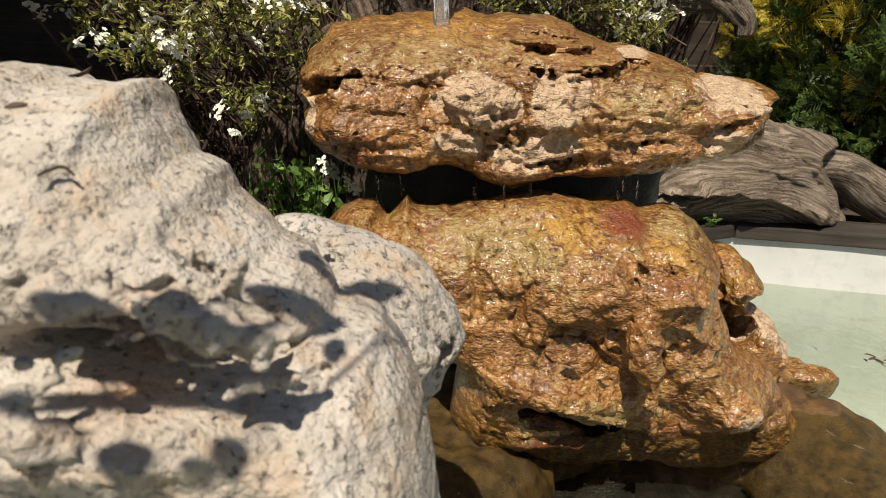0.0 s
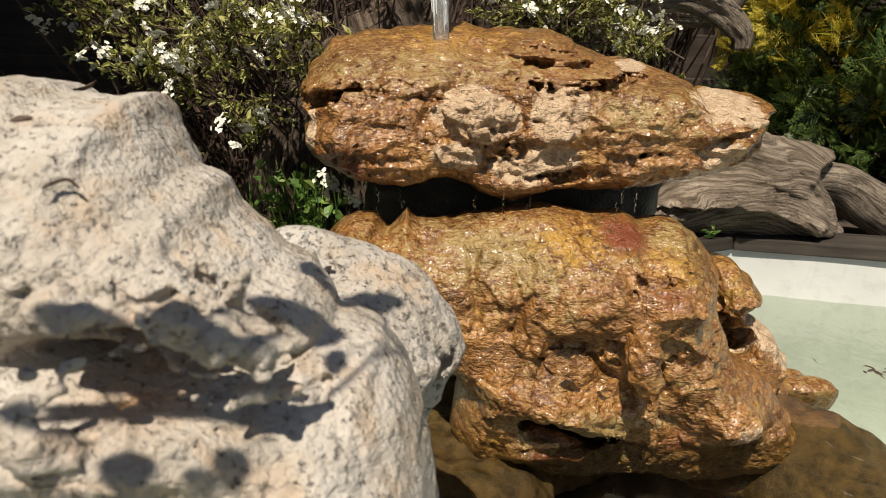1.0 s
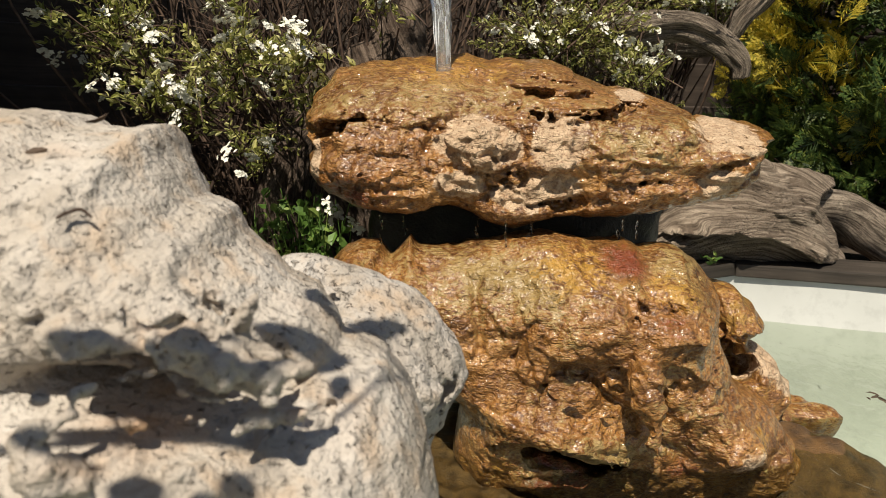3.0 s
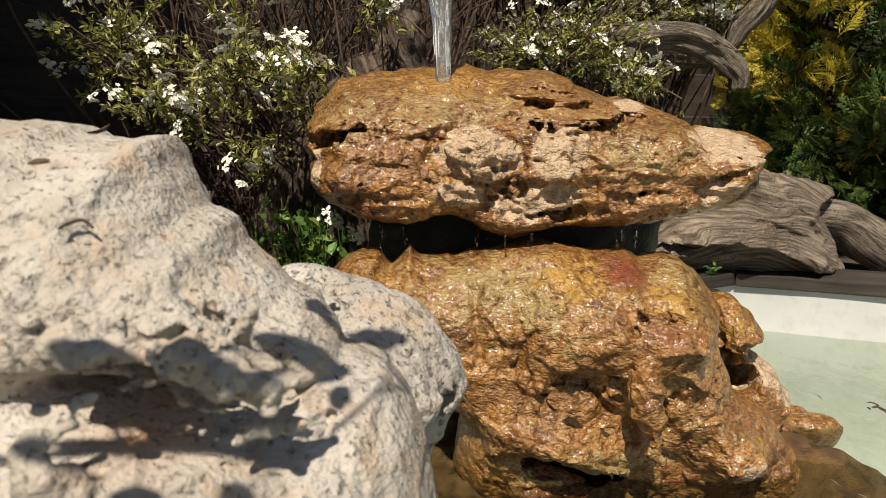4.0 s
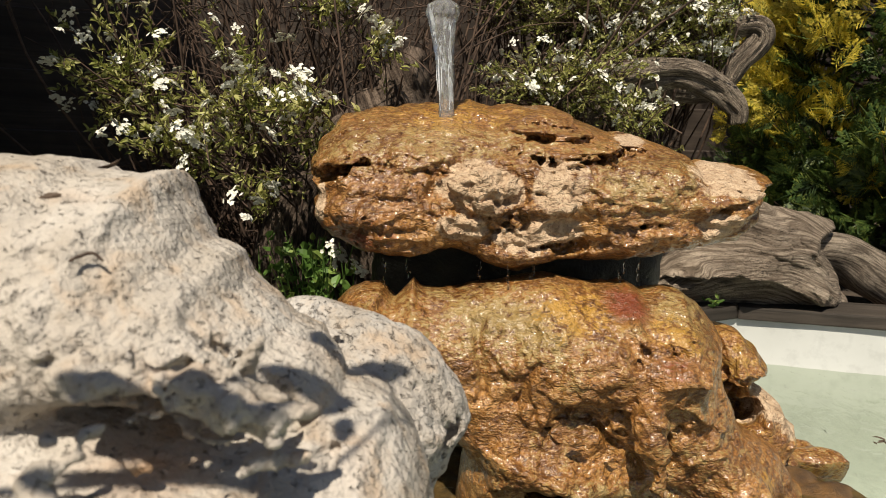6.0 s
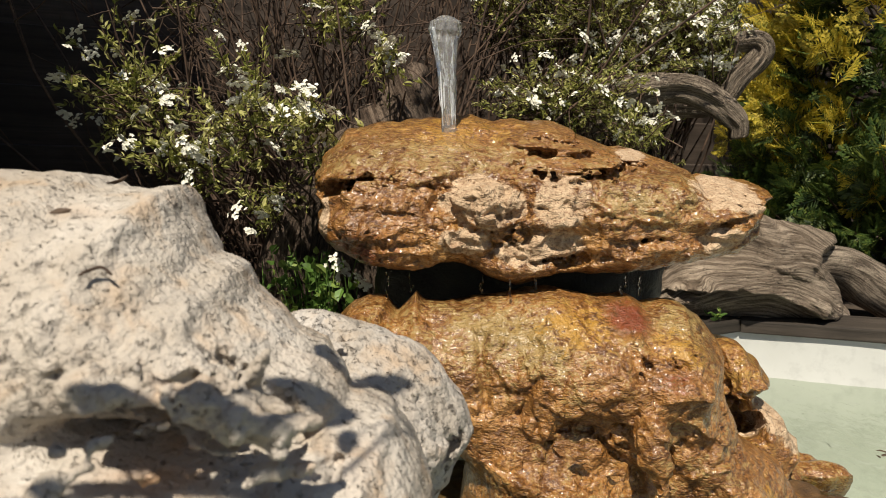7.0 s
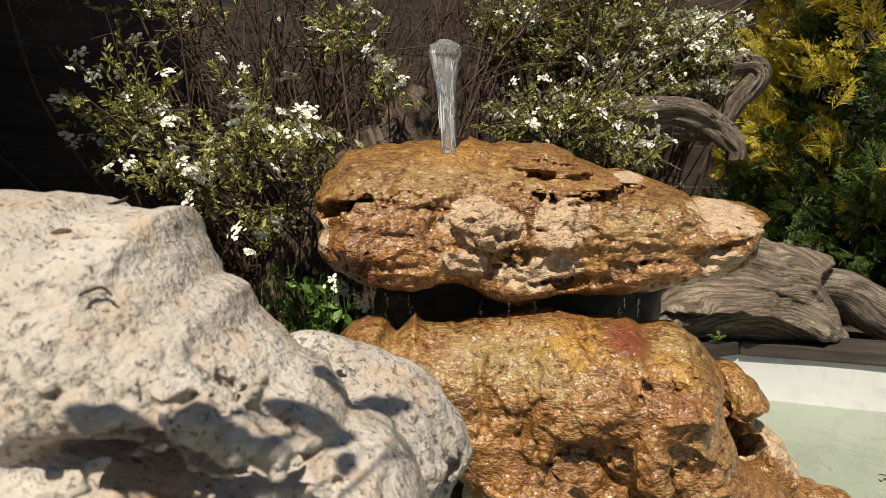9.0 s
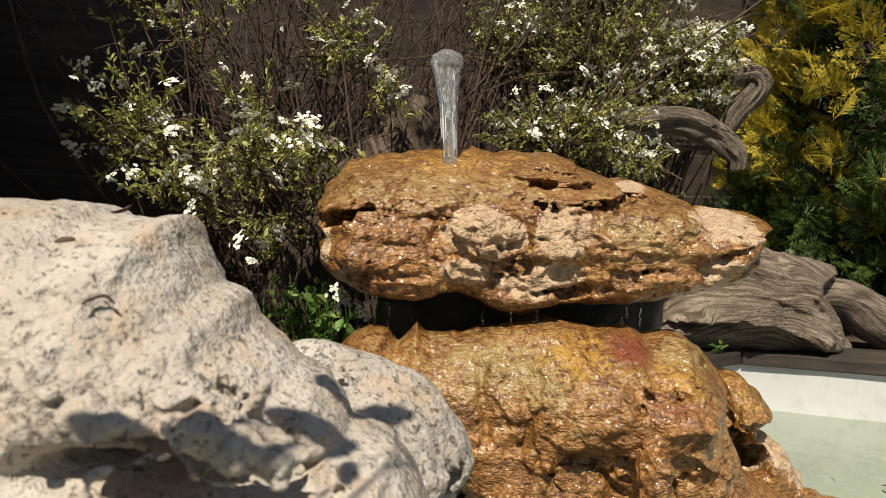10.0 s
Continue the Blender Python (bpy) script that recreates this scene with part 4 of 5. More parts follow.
CRUMBS = [[(-0.117, 0.323, 0.002, 0.33), (-0.106, 0.322, 0.002, 0.328)], [(-0.069, 0.321, 0.0023, 0.345), (-0.065, 0.322, 0.0019, 0.35)], [(-0.093, 0.294, 0.0024, 0.325), (-0.087, 0.29, 0.0026, 0.325)], [(-0.106, 0.273, 0.0063, 0.32), (-0.09, 0.263, 0.0053, 0.33)], [(-0.077, 0.288, 0.0048, 0.33), (-0.057, 0.288, 0.005, 0.34)]]
A_SLOTS_A = [[(-0.153, 0.314, 0.0049, 0.332), (-0.135, 0.318, 0.006, 0.34), (-0.115, 0.313, 0.0112, 0.342), (-0.095, 0.305, 0.0107, 0.344), (-0.074, 0.299, 0.0078, 0.348), (-0.054, 0.301, 0.0043, 0.358)], [(-0.15, 0.308, 0.0028, 0.322), (-0.135, 0.308, 0.0043, 0.33), (-0.117, 0.306, 0.0059, 0.334), (-0.095, 0.302, 0.005, 0.338)], [(-0.151, 0.295, 0.0023, 0.32), (-0.141, 0.298, 0.0031, 0.324), (-0.133, 0.301, 0.0024, 0.33)], [(-0.101, 0.295, 0.005, 0.34), (-0.097, 0.287, 0.0055, 0.342), (-0.082, 0.274, 0.0041, 0.346), (-0.081, 0.291, 0.0056, 0.344)], [(-0.081, 0.328, 0.0024, 0.357), (-0.071, 0.327, 0.0046, 0.358), (-0.061, 0.321, 0.0034, 0.367)]]
A_SLOTS_B = [[(-0.13, 0.341, 0.0024, 0.36), (-0.122, 0.339, 0.0032, 0.36), (-0.115, 0.342, 0.0022, 0.364)], [(-0.126, 0.338, 0.0022, 0.357), (-0.112, 0.337, 0.0016, 0.358), (-0.091, 0.335, 0.003, 0.367)], [(-0.057, 0.31, 0.0034, 0.372), (-0.053, 0.315, 0.0041, 0.382)], [(-0.059, 0.271, 0.0008, 0.367), (-0.049, 0.273, 0.0011, 0.367)], [(-0.145, 0.314, 0.0025, 0.337), (-0.139, 0.322, 0.003, 0.342)], [(-0.129, 0.292, 0.0024, 0.322), (-0.116, 0.285, 0.0042, 0.322), (-0.111, 0.29, 0.0019, 0.327)]]
SCAR = [(-0.153, 0.371, 0.0007, 0.348), (-0.148, 0.373, 0.0009, 0.35), (-0.14, 0.372, 0.0009, 0.35), (-0.137, 0.37, 0.0005, 0.349)]
me = rock("pale_boulder", PALE_A, [(0.1, 0.40), (0.27, 0.42), (0.33, 0.445), (0.37, 0.46), (0.41, 0.475)], 0.095, 0.10, 0.048, 0.0019, power=0.55,
          swells=[(-0.122, 0.289, 0.042, 0.011, -10, -0.070), (-0.085, 0.284, 0.026, 0.009, -8, -0.055), (-0.165, 0.292, 0.025, 0.010, 0, -0.045), (-0.14, 0.268, 0.05, 0.020, 0, 0.022), (-0.03, 0.25, 0.03, 0.035, -20, -0.010)],
          rims=[([(-0.125, 0.333), (-0.10, 0.332), (-0.08, 0.338)], -0.02, 0.006)],
          slots=A_SLOTS_A + A_SLOTS_B + [SCAR], bars=LIP + RIDGES + CRUMBS,
          grain=[(13, 0.005), (36, 0.0027), (85, 0.0022), (210, 0.0014)], creases=[(30, 0.005), (80, 0.003), (170, 0.0018)], pits=[(60, 0.5, 0.0035), (130, 0.48, 0.003), (240, 0.48, 0.0018)], edge=0.003, base=0.135,
          zones=[((-0.105, 0.34, 0.300), (0.09, 0.06, 0.035), (60, 60, 90), 0.0025), ((-0.105, 0.34, 0.300), (0.09, 0.06, 0.04), 150, 0.0018)])
p = places(me)
give(me, "rust", np.clip(1.0 * blob(p, (-0.122, 0.33, 0.286), (0.018, 0.06, 0.009)) + 0.5 * blob(p, (-0.059, 0.34, 0.290), (0.004, 0.06, 0.004)) + 0.4 * np.clip(lattice_noise(p, 26) - 0.35, 0, 1), 0, 0.8))
# first term paints shade into the recess under the ledge; the second is random
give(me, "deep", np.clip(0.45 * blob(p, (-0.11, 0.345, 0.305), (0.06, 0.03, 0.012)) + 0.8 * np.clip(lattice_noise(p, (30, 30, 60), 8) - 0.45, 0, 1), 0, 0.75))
under = rock("boulder_base", [(-0.36, 0.14), (-0.02, 0.145), (0.0, 0.0), (-0.02, -0.27), (-0.38, -0.27), (-0.40, 0.0)], [(-0.3, 0.40), (0.2, 0.41)], 0.085, 0.10, 0.08, 0.006, grain=[(14, 0.008), (40, 0.006), (90, 0.003)], pits=[(60, 0.5, 0.006)], base=-0.262)
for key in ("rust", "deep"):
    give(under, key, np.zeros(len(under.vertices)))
stand("base_boulder", under, PALE, "pale limestone block under the boulder in the water", "boulder")
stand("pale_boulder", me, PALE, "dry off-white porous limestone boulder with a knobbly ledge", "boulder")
PALE_B = [(-0.122, 0.302), (-0.112, 0.309), (-0.1, 0.311), (-0.081, 0.31), (-0.054, 0.301), (-0.021, 0.29), (-0.0, 0.275), (0.017, 0.254), (0.024, 0.231), (0.018, 0.215), (0.012, 0.2), (0.003, 0.183), (-0.001, 0.171), (-0.132, 0.18), (-0.006, 0.06), (-0.03, -0.265), (-0.14, -0.265), (-0.17, 0.1)]
B_SLOTS = [[(-0.053, 0.284, 0.0014, 0.43), (-0.049, 0.28, 0.002, 0.432)], [(0.015, 0.233, 0.0019, 0.48), (0.008, 0.228, 0.0038, 0.475), (0.004, 0.223, 0.0025, 0.47)], [(-0.034, 0.288, 0.0006, 0.45), (-0.025, 0.283, 0.0009, 0.455)], [(-0.054, 0.302, 0.0007, 0.5), (-0.047, 0.298, 0.0013, 0.49)], [(0.005, 0.269, 0.001, 0.49), (0.01, 0.262, 0.0013, 0.49)]]
me = rock("pale_stone", PALE_B, [(-0.3, 0.505), (0.2, 0.505), (0.3, 0.52)], 0.065, 0.08, (0.05, 0.075), 0.0020, power=0.6, swells=[(-0.01, 0.245, 0.035, 0.03, -30, 0.010)],
          rims=[([(-0.02, 0.225), (0.005, 0.225), (0.018, 0.235)], 0.025, 0.012), ([(-0.05, 0.262), (-0.03, 0.268), (-0.01, 0.262)], 0.012, 0.004)], slots=B_SLOTS,
          grain=[(16, 0.005), (42, 0.004), (95, 0.003), (220, 0.0018)], creases=[(45, 0.004), (110, 0.003)], pits=[((80, 80, 110), 0.42, 0.006), (170, 0.42, 0.004), (260, 0.45, 0.0025)], edge=0.003, base=-0.255)
p = places(me)
give(me, "rust", np.zeros(len(p)))
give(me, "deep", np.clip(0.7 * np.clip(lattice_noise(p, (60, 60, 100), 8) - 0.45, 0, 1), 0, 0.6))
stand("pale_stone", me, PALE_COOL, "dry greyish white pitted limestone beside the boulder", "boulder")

# ---- driftwood ----
DRIFT_LINE = [(0.35, 0.13), (0.391, 0.159), (0.432, 0.203), (0.488, 0.21), (0.53, 0.232), (0.551, 0.288), (0.569, 0.28), (0.612, 0.264), (0.641, 0.26), (0.684, 0.25), (0.713, 0.237), (0.723, 0.225), (0.707, 0.213), (0.691, 0.199), (0.711, 0.16), (0.732, 0.123), (0.752, 0.087), (0.75, 0.068), (0.653, 0.068), (0.438, 0.079), (0.358, 0.101)]
DRIFT_RIMS = [([(0.347, 0.13), (0.388, 0.141), (0.441, 0.153), (0.502, 0.16), (0.55, 0.156), (0.598, 0.135), (0.648, 0.105), (0.703, 0.096)], 0.05, 0.045), ([(0.612, 0.141), (0.636, 0.126), (0.648, 0.107)], 0.02, 0.008), ([(0.529, 0.275), (0.584, 0.254), (0.639, 0.241), (0.68, 0.235)], 0.02, 0.008), ([(0.413, 0.173), (0.48, 0.193), (0.561, 0.2), (0.644, 0.166)], 0.03, 0.006), ([(0.585, 0.241), (0.628, 0.207), (0.657, 0.166)], 0.03, 0.006)]
DRIFT_SLOT = [[(0.616, 0.138, 0.0013, 1.235), (0.634, 0.126, 0.0026, 1.235), (0.647, 0.106, 0.002, 1.235)]]
me = rock("driftwood", DRIFT_LINE, [(0.0, 1.31), (0.3, 1.33)], 0.075, 0.07, 0.085, 0.0034, power=0.75,
          swells=[(0.55, 0.20, 0.12, 0.04, 0, 0.015), (0.70, 0.14, 0.04, 0.05, -50, 0.012)], rims=DRIFT_RIMS, slots=DRIFT_SLOT,
          grain=[(12, 0.006), ((20, 30, 80), 0.003), ((50, 60, 150), 0.002)], creases=[((14, 20, 60), 0.006)], edge=0.004)
p = places(me)
arch = p[:, 2] + 0.9 * (p[:, 0] - 0.54) ** 2 * np.sign(p[:, 0] - 0.2) * 2.4 + 0.012 * lattice_noise(p, 14)
give(me, "grain_u", arch * 190 + 0.8 * lattice_noise(p, 30))
give(me, "grain_v", p[:, 0] * 9)
driftwood = stand("driftwood", me, DRIFT, "weathered grey driftwood root lying on the pond edge", "driftwood")
me = limb("grey_log", [(0.66, 1.345, 0.185), (0.742, 1.35, 0.176), (0.799, 1.35, 0.141), (0.87, 1.35, 0.096)], [0.030, 0.040, 0.046, 0.044], seed=3)
part("limb", me, BRANCH, driftwood, "darker grey side limb").location = [-v for v in driftwood.location]
me = limb("driftwood_branch", [(0.16, 1.40, 0.06), (0.18, 1.34, 0.25), (0.248, 1.270, 0.439), (0.276, 1.270, 0.467), (0.314, 1.270, 0.484), (0.400, 1.270, 0.497), (0.458, 1.270, 0.476), (0.499, 1.270, 0.442), (0.503, 1.270, 0.415)], [0.035, 0.032, 0.03, 0.026, 0.022, 0.019, 0.015], rings=170, sides=36, rough=0.42, seed=8)
stand("driftwood_branch", me, BRANCH, "arched weathered grey driftwood branch with a splintered tip", "driftwood")
me = limb("driftwood_fork", [(0.19, 1.50, 0.06), (0.24, 1.44, 0.36), (0.36, 1.40, 0.462), (0.479, 1.380, 0.468), (0.522, 1.380, 0.488), (0.544, 1.380, 0.522), (0.578, 1.380, 0.563), (0.569, 1.380, 0.586), (0.528, 1.380, 0.582)], [0.03, 0.020, 0.018, 0.019, 0.023, 0.021, 0.016], rings=170, sides=36, rough=0.42, seed=12)
stand("driftwood_fork", me, BRANCH, "forked grey driftwood branch rising in front of the fence", "driftwood")
me = rock("tree_stump", [(-0.24, 0.05), (-0.19, 0.40), (-0.150, 0.450), (-0.108, 0.485), (-0.075, 0.525), (-0.045, 0.542), (-0.020, 0.53), (-0.005, 0.40), (0.06, 0.05)], [(0.0, 1.25), (0.6, 1.27)], 0.07, 0.07, 0.05, 0.0045,
          grain=[((30, 30, 10), 0.012), ((70, 70, 18), 0.007), (120, 0.003)], edge=0.006)
p = places(me)
give(me, "grain_u", (p[:, 0] * 0.8 + 0.35 * p[:, 2]) * 80)
give(me, "grain_v", p[:, 2] * 9)
stand("tree_stump", me, BARK, "split brown dead stump among the shrub stems", "stump")
me = limb("dead_trunk", [(-0.262, 1.20, 0.05), (-0.246, 1.20, 0.18), (-0.222, 1.19, 0.29), (-0.175, 1.20, 0.365), (-0.11, 1.22, 0.42)], [0.060, 0.054, 0.045, 0.038, 0.030], rings=110, sides=40, rough=0.35, seed=15)
stand("dead_trunk", me, BARK, "rough dark brown dead trunk behind the fountain", "trunk")


# ---- plants ----
def frame_along(d, roll):
    """Rows of axes: along d, across, and up, turned by roll."""
    d = d / (np.linalg.norm(d, axis=-1, keepdims=True) + 1e-9)
    a = np.cross(d, np.broadcast_to((0.21, 0.33, 0.92), d.shape))
    a /= np.linalg.norm(a, axis=-1, keepdims=True) + 1e-9
    b = np.cross(a, d)
    c, s = np.cos(roll)[..., None], np.sin(roll)[..., None]
    return d, c * a + s * b, c * b - s * a


def leaves_mesh(name, at, way, size, wide, r):
    """Folded, pointed leaves at the places at, growing along way."""
    n = len(at)
    d, a, b = frame_along(way, r.uniform(0, 2 * np.pi, n))
    s = size[:, None]
    w = s * wide
    pts = [at, at + d * s * 0.35 + a * w + b * w * 0.4, at + d * s * 0.72 + a * w * 0.8 + b * w * 0.3, at + d * s - b * s * 0.12, at + d * s * 0.72 - a * w * 0.8 + b * w * 0.3, at + d * s * 0.35 - a * w + b * w * 0.4, at + d * s * 0.5]
    verts = np.stack(pts, 1).reshape(-1, 3)
    k = np.arange(n)[:, None] * 7
    tris = np.concatenate([k + np.array(t) for t in ((0, 6, 1), (1, 6, 2), (2, 6, 3), (3, 6, 4), (4, 6, 5), (5, 6, 0))])
    return mesh_from(name, verts, tris, smooth=False)


def flower_mesh(name, r, florets, spread):
    """A flat-topped head of small five-petalled florets."""
    chunks = []
    for _ in range(florets):
        q = r.normal(0, 1, 2) * spread * 0.5
        q *= min(1.0, spread / (np.hypot(*q) + 1e-9))
        c = np.array([q[0], q[1], 0.35 * spread - 8 * (q @ q) + r.uniform(-0.002, 0.002)])
        up = np.array([q[0] * 18, q[1] * 18, 1.0]) + r.normal(0, 0.25, 3)
        d, a, b = frame_along(up[None], np.array([r.uniform(0, 6)]))
        d, a, b = d[0], a[0], b[0]
        size = r.uniform(0.0032, 0.0045)
        v, f = [], []
        for k in range(5):
            t = 2 * np.pi * k / 5
            o, s = a * np.cos(t) + b * np.sin(t), b * np.cos(t) - a * np.sin(t)
            m = len(v)
            v += [c, c + size * (0.55 * o + 0.42 * s) + d * size * 0.25, c + size * o + d * size * 0.18, c + size * (0.55 * o - 0.42 * s) + d * size * 0.25]
            f.append((m, m + 1, m + 2, m + 3))
        chunks.append((np.array(v), np.array(f)))
    return mesh_from(name, *join_arrays(chunks), smooth=False)


r = np.random.default_rng(11)
HEADS = [flower_mesh("flower_head", r, k, s) for k, s in ((16, 0.013), (12, 0.011), (9, 0.009), (20, 0.015))]


def in_ball(r, n):
    v = r.normal(0, 1, (n, 3))
    return v / np.linalg.norm(v, axis=1)[:, None] * r.random(n)[:, None] ** (1 / 2.4)


def shrub(name, base, zones, stems, heads_at, label, seed, spread=0.24, leaf_size=(0.008, 0.015), grown=(0.5, 0.9), lush=(12, 22), bloom=1.0):
    """zones: centre, radii in x and z, twigs, flower heads. Stems rise from the base and arch into the zones."""
    r = np.random.default_rng(seed)
    root = thing(name, *base, label, "shrub")
    o = np.array(base)
    wood, at, way, size, heads = [], [], [], [], [np.array(h, float) for h in heads_at]
    for x, y, z, rx, rz, twigs, flowers in zones:
        flowers = round(flowers * bloom)
        c, rad = np.array([x, y, z]), np.array([rx, min(0.13, 0.5 * (rx + rz) + 0.03), rz])
        tips = c + in_ball(r, twigs) * rad * 1.12
        for n, tip in enumerate(tips):
            d = tip - c + r.normal(0, 0.03, 3) + np.array([0, -0.02, 0.03])
            d /= np.linalg.norm(d)
            length = r.uniform(0.05, 0.11)
            foot = tip - d * length + r.normal(0, 0.008, 3)
            v, q, _, _ = limb_arrays([foot, (foot + tip) / 2 + r.normal(0, 0.006, 3), tip], [0.0013, 0.0006], 5, 4)
            wood.append((v, q))
            k = r.integers(*lush)
            f = r.uniform(0.15, 1.05, k)[:, None]
            at.append(foot + (tip - foot) * f)
            way.append(d + r.normal(0, 0.75, (k, 3)))
            size.append(r.uniform(*leaf_size, k))
            if n % 5 == 0:
                s = o + np.array([r.uniform(-0.14, 0.14), r.uniform(-0.06, 0.06), 0])
                mid = s * 0.45 + foot * 0.55 + np.array([r.normal(0, 0.03), r.normal(0, 0.03), r.uniform(0.02, 0.10)])
                v, q, _, _ = limb_arrays([s, s * 0.7 + mid * 0.3 + r.normal(0, 0.012, 3), mid, foot], [0.0032, 0.0024, 0.0012], 14, 5)
                wood.append((v, q))
        heads += list(c + in_ball(r, flowers) * rad * 1.1 + np.array([0, -0.02, 0.004]))
    for _ in range(stems):
        s = o + np.array([r.uniform(-0.26, 0.24), r.uniform(-0.10, 0.12), 0])
        h = r.uniform(0.40, 0.95)
        lean = r.normal(0, spread, 2)
        top = s + np.array([lean[0] * h * 1.3, lean[1] * h * 0.6, h])
        mid = (s + top) / 2 + np.array([r.normal(0, 0.05), r.normal(0, 0.04), 0])
        v, q, _, _ = limb_arrays([s, s * 0.6 + mid * 0.4 + r.normal(0, 0.012, 3), mid, top * 0.6 + mid * 0.4 + r.normal(0, 0.015, 3), top], [r.uniform(0.002, 0.005), 0.0022, 0.0009], 18, 5)
        wood.append((v, q))
        for _ in range(7):
            f = r.uniform(0.15, 0.95)
            a = s + (top - s) * f + (mid - (s + top) / 2) * (1 - abs(2 * f - 1))
            e = a + np.array([r.normal(0, 0.07), r.normal(0, 0.05), r.uniform(-0.02, 0.10)])
            v, q, _, _ = limb_arrays([a, (a + e) / 2 + r.normal(0, 0.014, 3), e], [0.0012, 0.0005], 7, 4)
            wood.append((v, q))
    v, q = join_arrays(wood)
    part("twig_tangle", mesh_from("twig_tangle", v - o, q), TWIG, root, "thin tangled brown stems")
    leaf = part("leaves", leaves_mesh("leaves", np.concatenate(at) - o, np.concatenate(way), np.concatenate(size), 0.17, r), LEAF, root, "small narrow fresh green leaves")
    leaf["kind"] = "stuff"
    for k, h in enumerate(heads):
        ob = part("flower_head", HEADS[k % 4], PETAL, root, "white flower head" if k == 0 else "")
        grow = r.uniform(*grown) if k >= len(heads_at) else 1.12
        ob.matrix_basis = Matrix.Translation(Vector((h - o).tolist())) @ Euler((r.uniform(0.3, 1.2), r.uniform(-0.5, 0.5), r.uniform(0, 6))).to_matrix().to_4x4() @ Matrix.Scale(grow, 4)
    return root


LEFT_ZONES = [(-0.47, 1.15, 0.50, 0.09, 0.11, 70, 25), (-0.36, 1.05, 0.41, 0.08, 0.05, 40, 25), (-0.28, 1.10, 0.46, 0.08, 0.11, 60, 25), (-0.18, 1.02, 0.44, 0.045, 0.05, 34, 18), (-0.26, 1.02, 0.35, 0.06, 0.05, 14, 0),
              (-0.16, 1.20, 0.63, 0.08, 0.06, 34, 18), (-0.08, 1.12, 0.54, 0.035, 0.035, 12, 7), (-0.44, 1.30, 0.66, 0.16, 0.06, 26, 5), (-0.32, 1.2, 0.74, 0.25, 0.08, 40, 25), (-0.25, 1.25, 0.25, 0.16, 0.12, 14, 0)]
LEFT_HEADS = [(-0.270, 0.99, 0.324), (-0.239, 0.99, 0.317), (-0.254, 0.99, 0.295), (-0.223, 0.99, 0.335), (-0.151, 0.99, 0.420), (-0.176, 0.99, 0.455), (-0.272, 0.99, 0.466), (-0.256, 0.99, 0.489), (-0.351, 0.99, 0.529),
              (-0.357, 0.99, 0.469), (-0.388, 0.99, 0.455), (-0.318, 0.99, 0.390), (-0.332, 0.99, 0.367), (-0.323, 0.99, 0.405), (-0.144, 0.99, 0.579), (-0.080, 1.1, 0.537)]
shrub("white_flowering_shrub", (-0.22, 1.36, GROUND_Z), LEFT_ZONES, 170, LEFT_HEADS, "brown-stemmed shrub with small white flower heads by the fence", 21, grown=(0.7, 1.2), lush=(14, 26))
RIGHT_ZONES = [(0.28, 1.40, 0.64, 0.19, 0.10, 427, 114), (0.20, 1.24, 0.49, 0.14, 0.055, 202, 50), (0.44, 1.37, 0.62, 0.09, 0.05, 135, 74), (0.30, 1.17, 0.435, 0.06, 0.03, 58, 22), (0.12, 1.40, 0.67, 0.07, 0.08, 112, 33), (0.30, 1.42, 0.78, 0.26, 0.08, 247, 74),
               (0.50, 1.40, 0.545, 0.05, 0.02, 40, 22), (0.40, 1.45, 0.36, 0.06, 0.08, 36, 5),
               (0.50, 1.43, 0.665, 0.07, 0.014, 70, 34), (0.50, 1.43, 0.598, 0.07, 0.016, 70, 34), (0.47, 1.42, 0.535, 0.06, 0.018, 60, 26), (0.36, 1.36, 0.55, 0.10, 0.05, 110, 40)]
RIGHT_HEADS = [(0.106, 1.15, 0.482), (0.141, 1.15, 0.469), (0.288, 1.15, 0.465), (0.212, 1.15, 0.562), (0.244, 1.15, 0.486)]
shrub("white_blossom_shrub", (0.24, 1.50, GROUND_Z), RIGHT_ZONES, 42, RIGHT_HEADS, "dense leafy shrub covered in small white blossom by the fence", 22, 0.13, (0.006, 0.011), (0.4, 0.85), (18, 30), 1.7)

r = np.random.default_rng(31)
herb = thing("flowering_herb", -0.19, 1.10, GROUND_Z, "low green herb with rounded leaves and white flowers", "plant")
o = np.array((-0.19, 1.10, GROUND_Z))
wood, at, way, size = [], [], [], []
for _ in range(70):
    s = o + np.array([r.uniform(-0.05, 0.05), r.uniform(-0.02, 0.02), 0])
    tip = s + np.array([r.uniform(-0.06, 0.07), r.uniform(-0.05, 0.02), r.uniform(0.05, 0.19)])
    v, q, _, _ = limb_arrays([s, (s + tip) / 2 + r.normal(0, 0.008, 3), tip], [0.0014, 0.0008], 7, 4)
    wood.append((v, q))
    k = r.integers(5, 9)
    at.append(s + (tip - s) * r.uniform(0.3, 1.0, k)[:, None])
    way.append(r.normal(0, 1, (k, 3)) + np.array([0, -0.7, 0.5]))
    size.append(r.uniform(0.010, 0.024, k))
v, q = join_arrays(wood)
part("stalk_tangle", mesh_from("stalk_tangle", v - o, q), HERB, herb)["kind"] = "stuff"
part("leaves", leaves_mesh("leaves", np.concatenate(at) - o, np.concatenate(way), np.concatenate(size), 0.34, r), HERB, herb)["kind"] = "stuff"
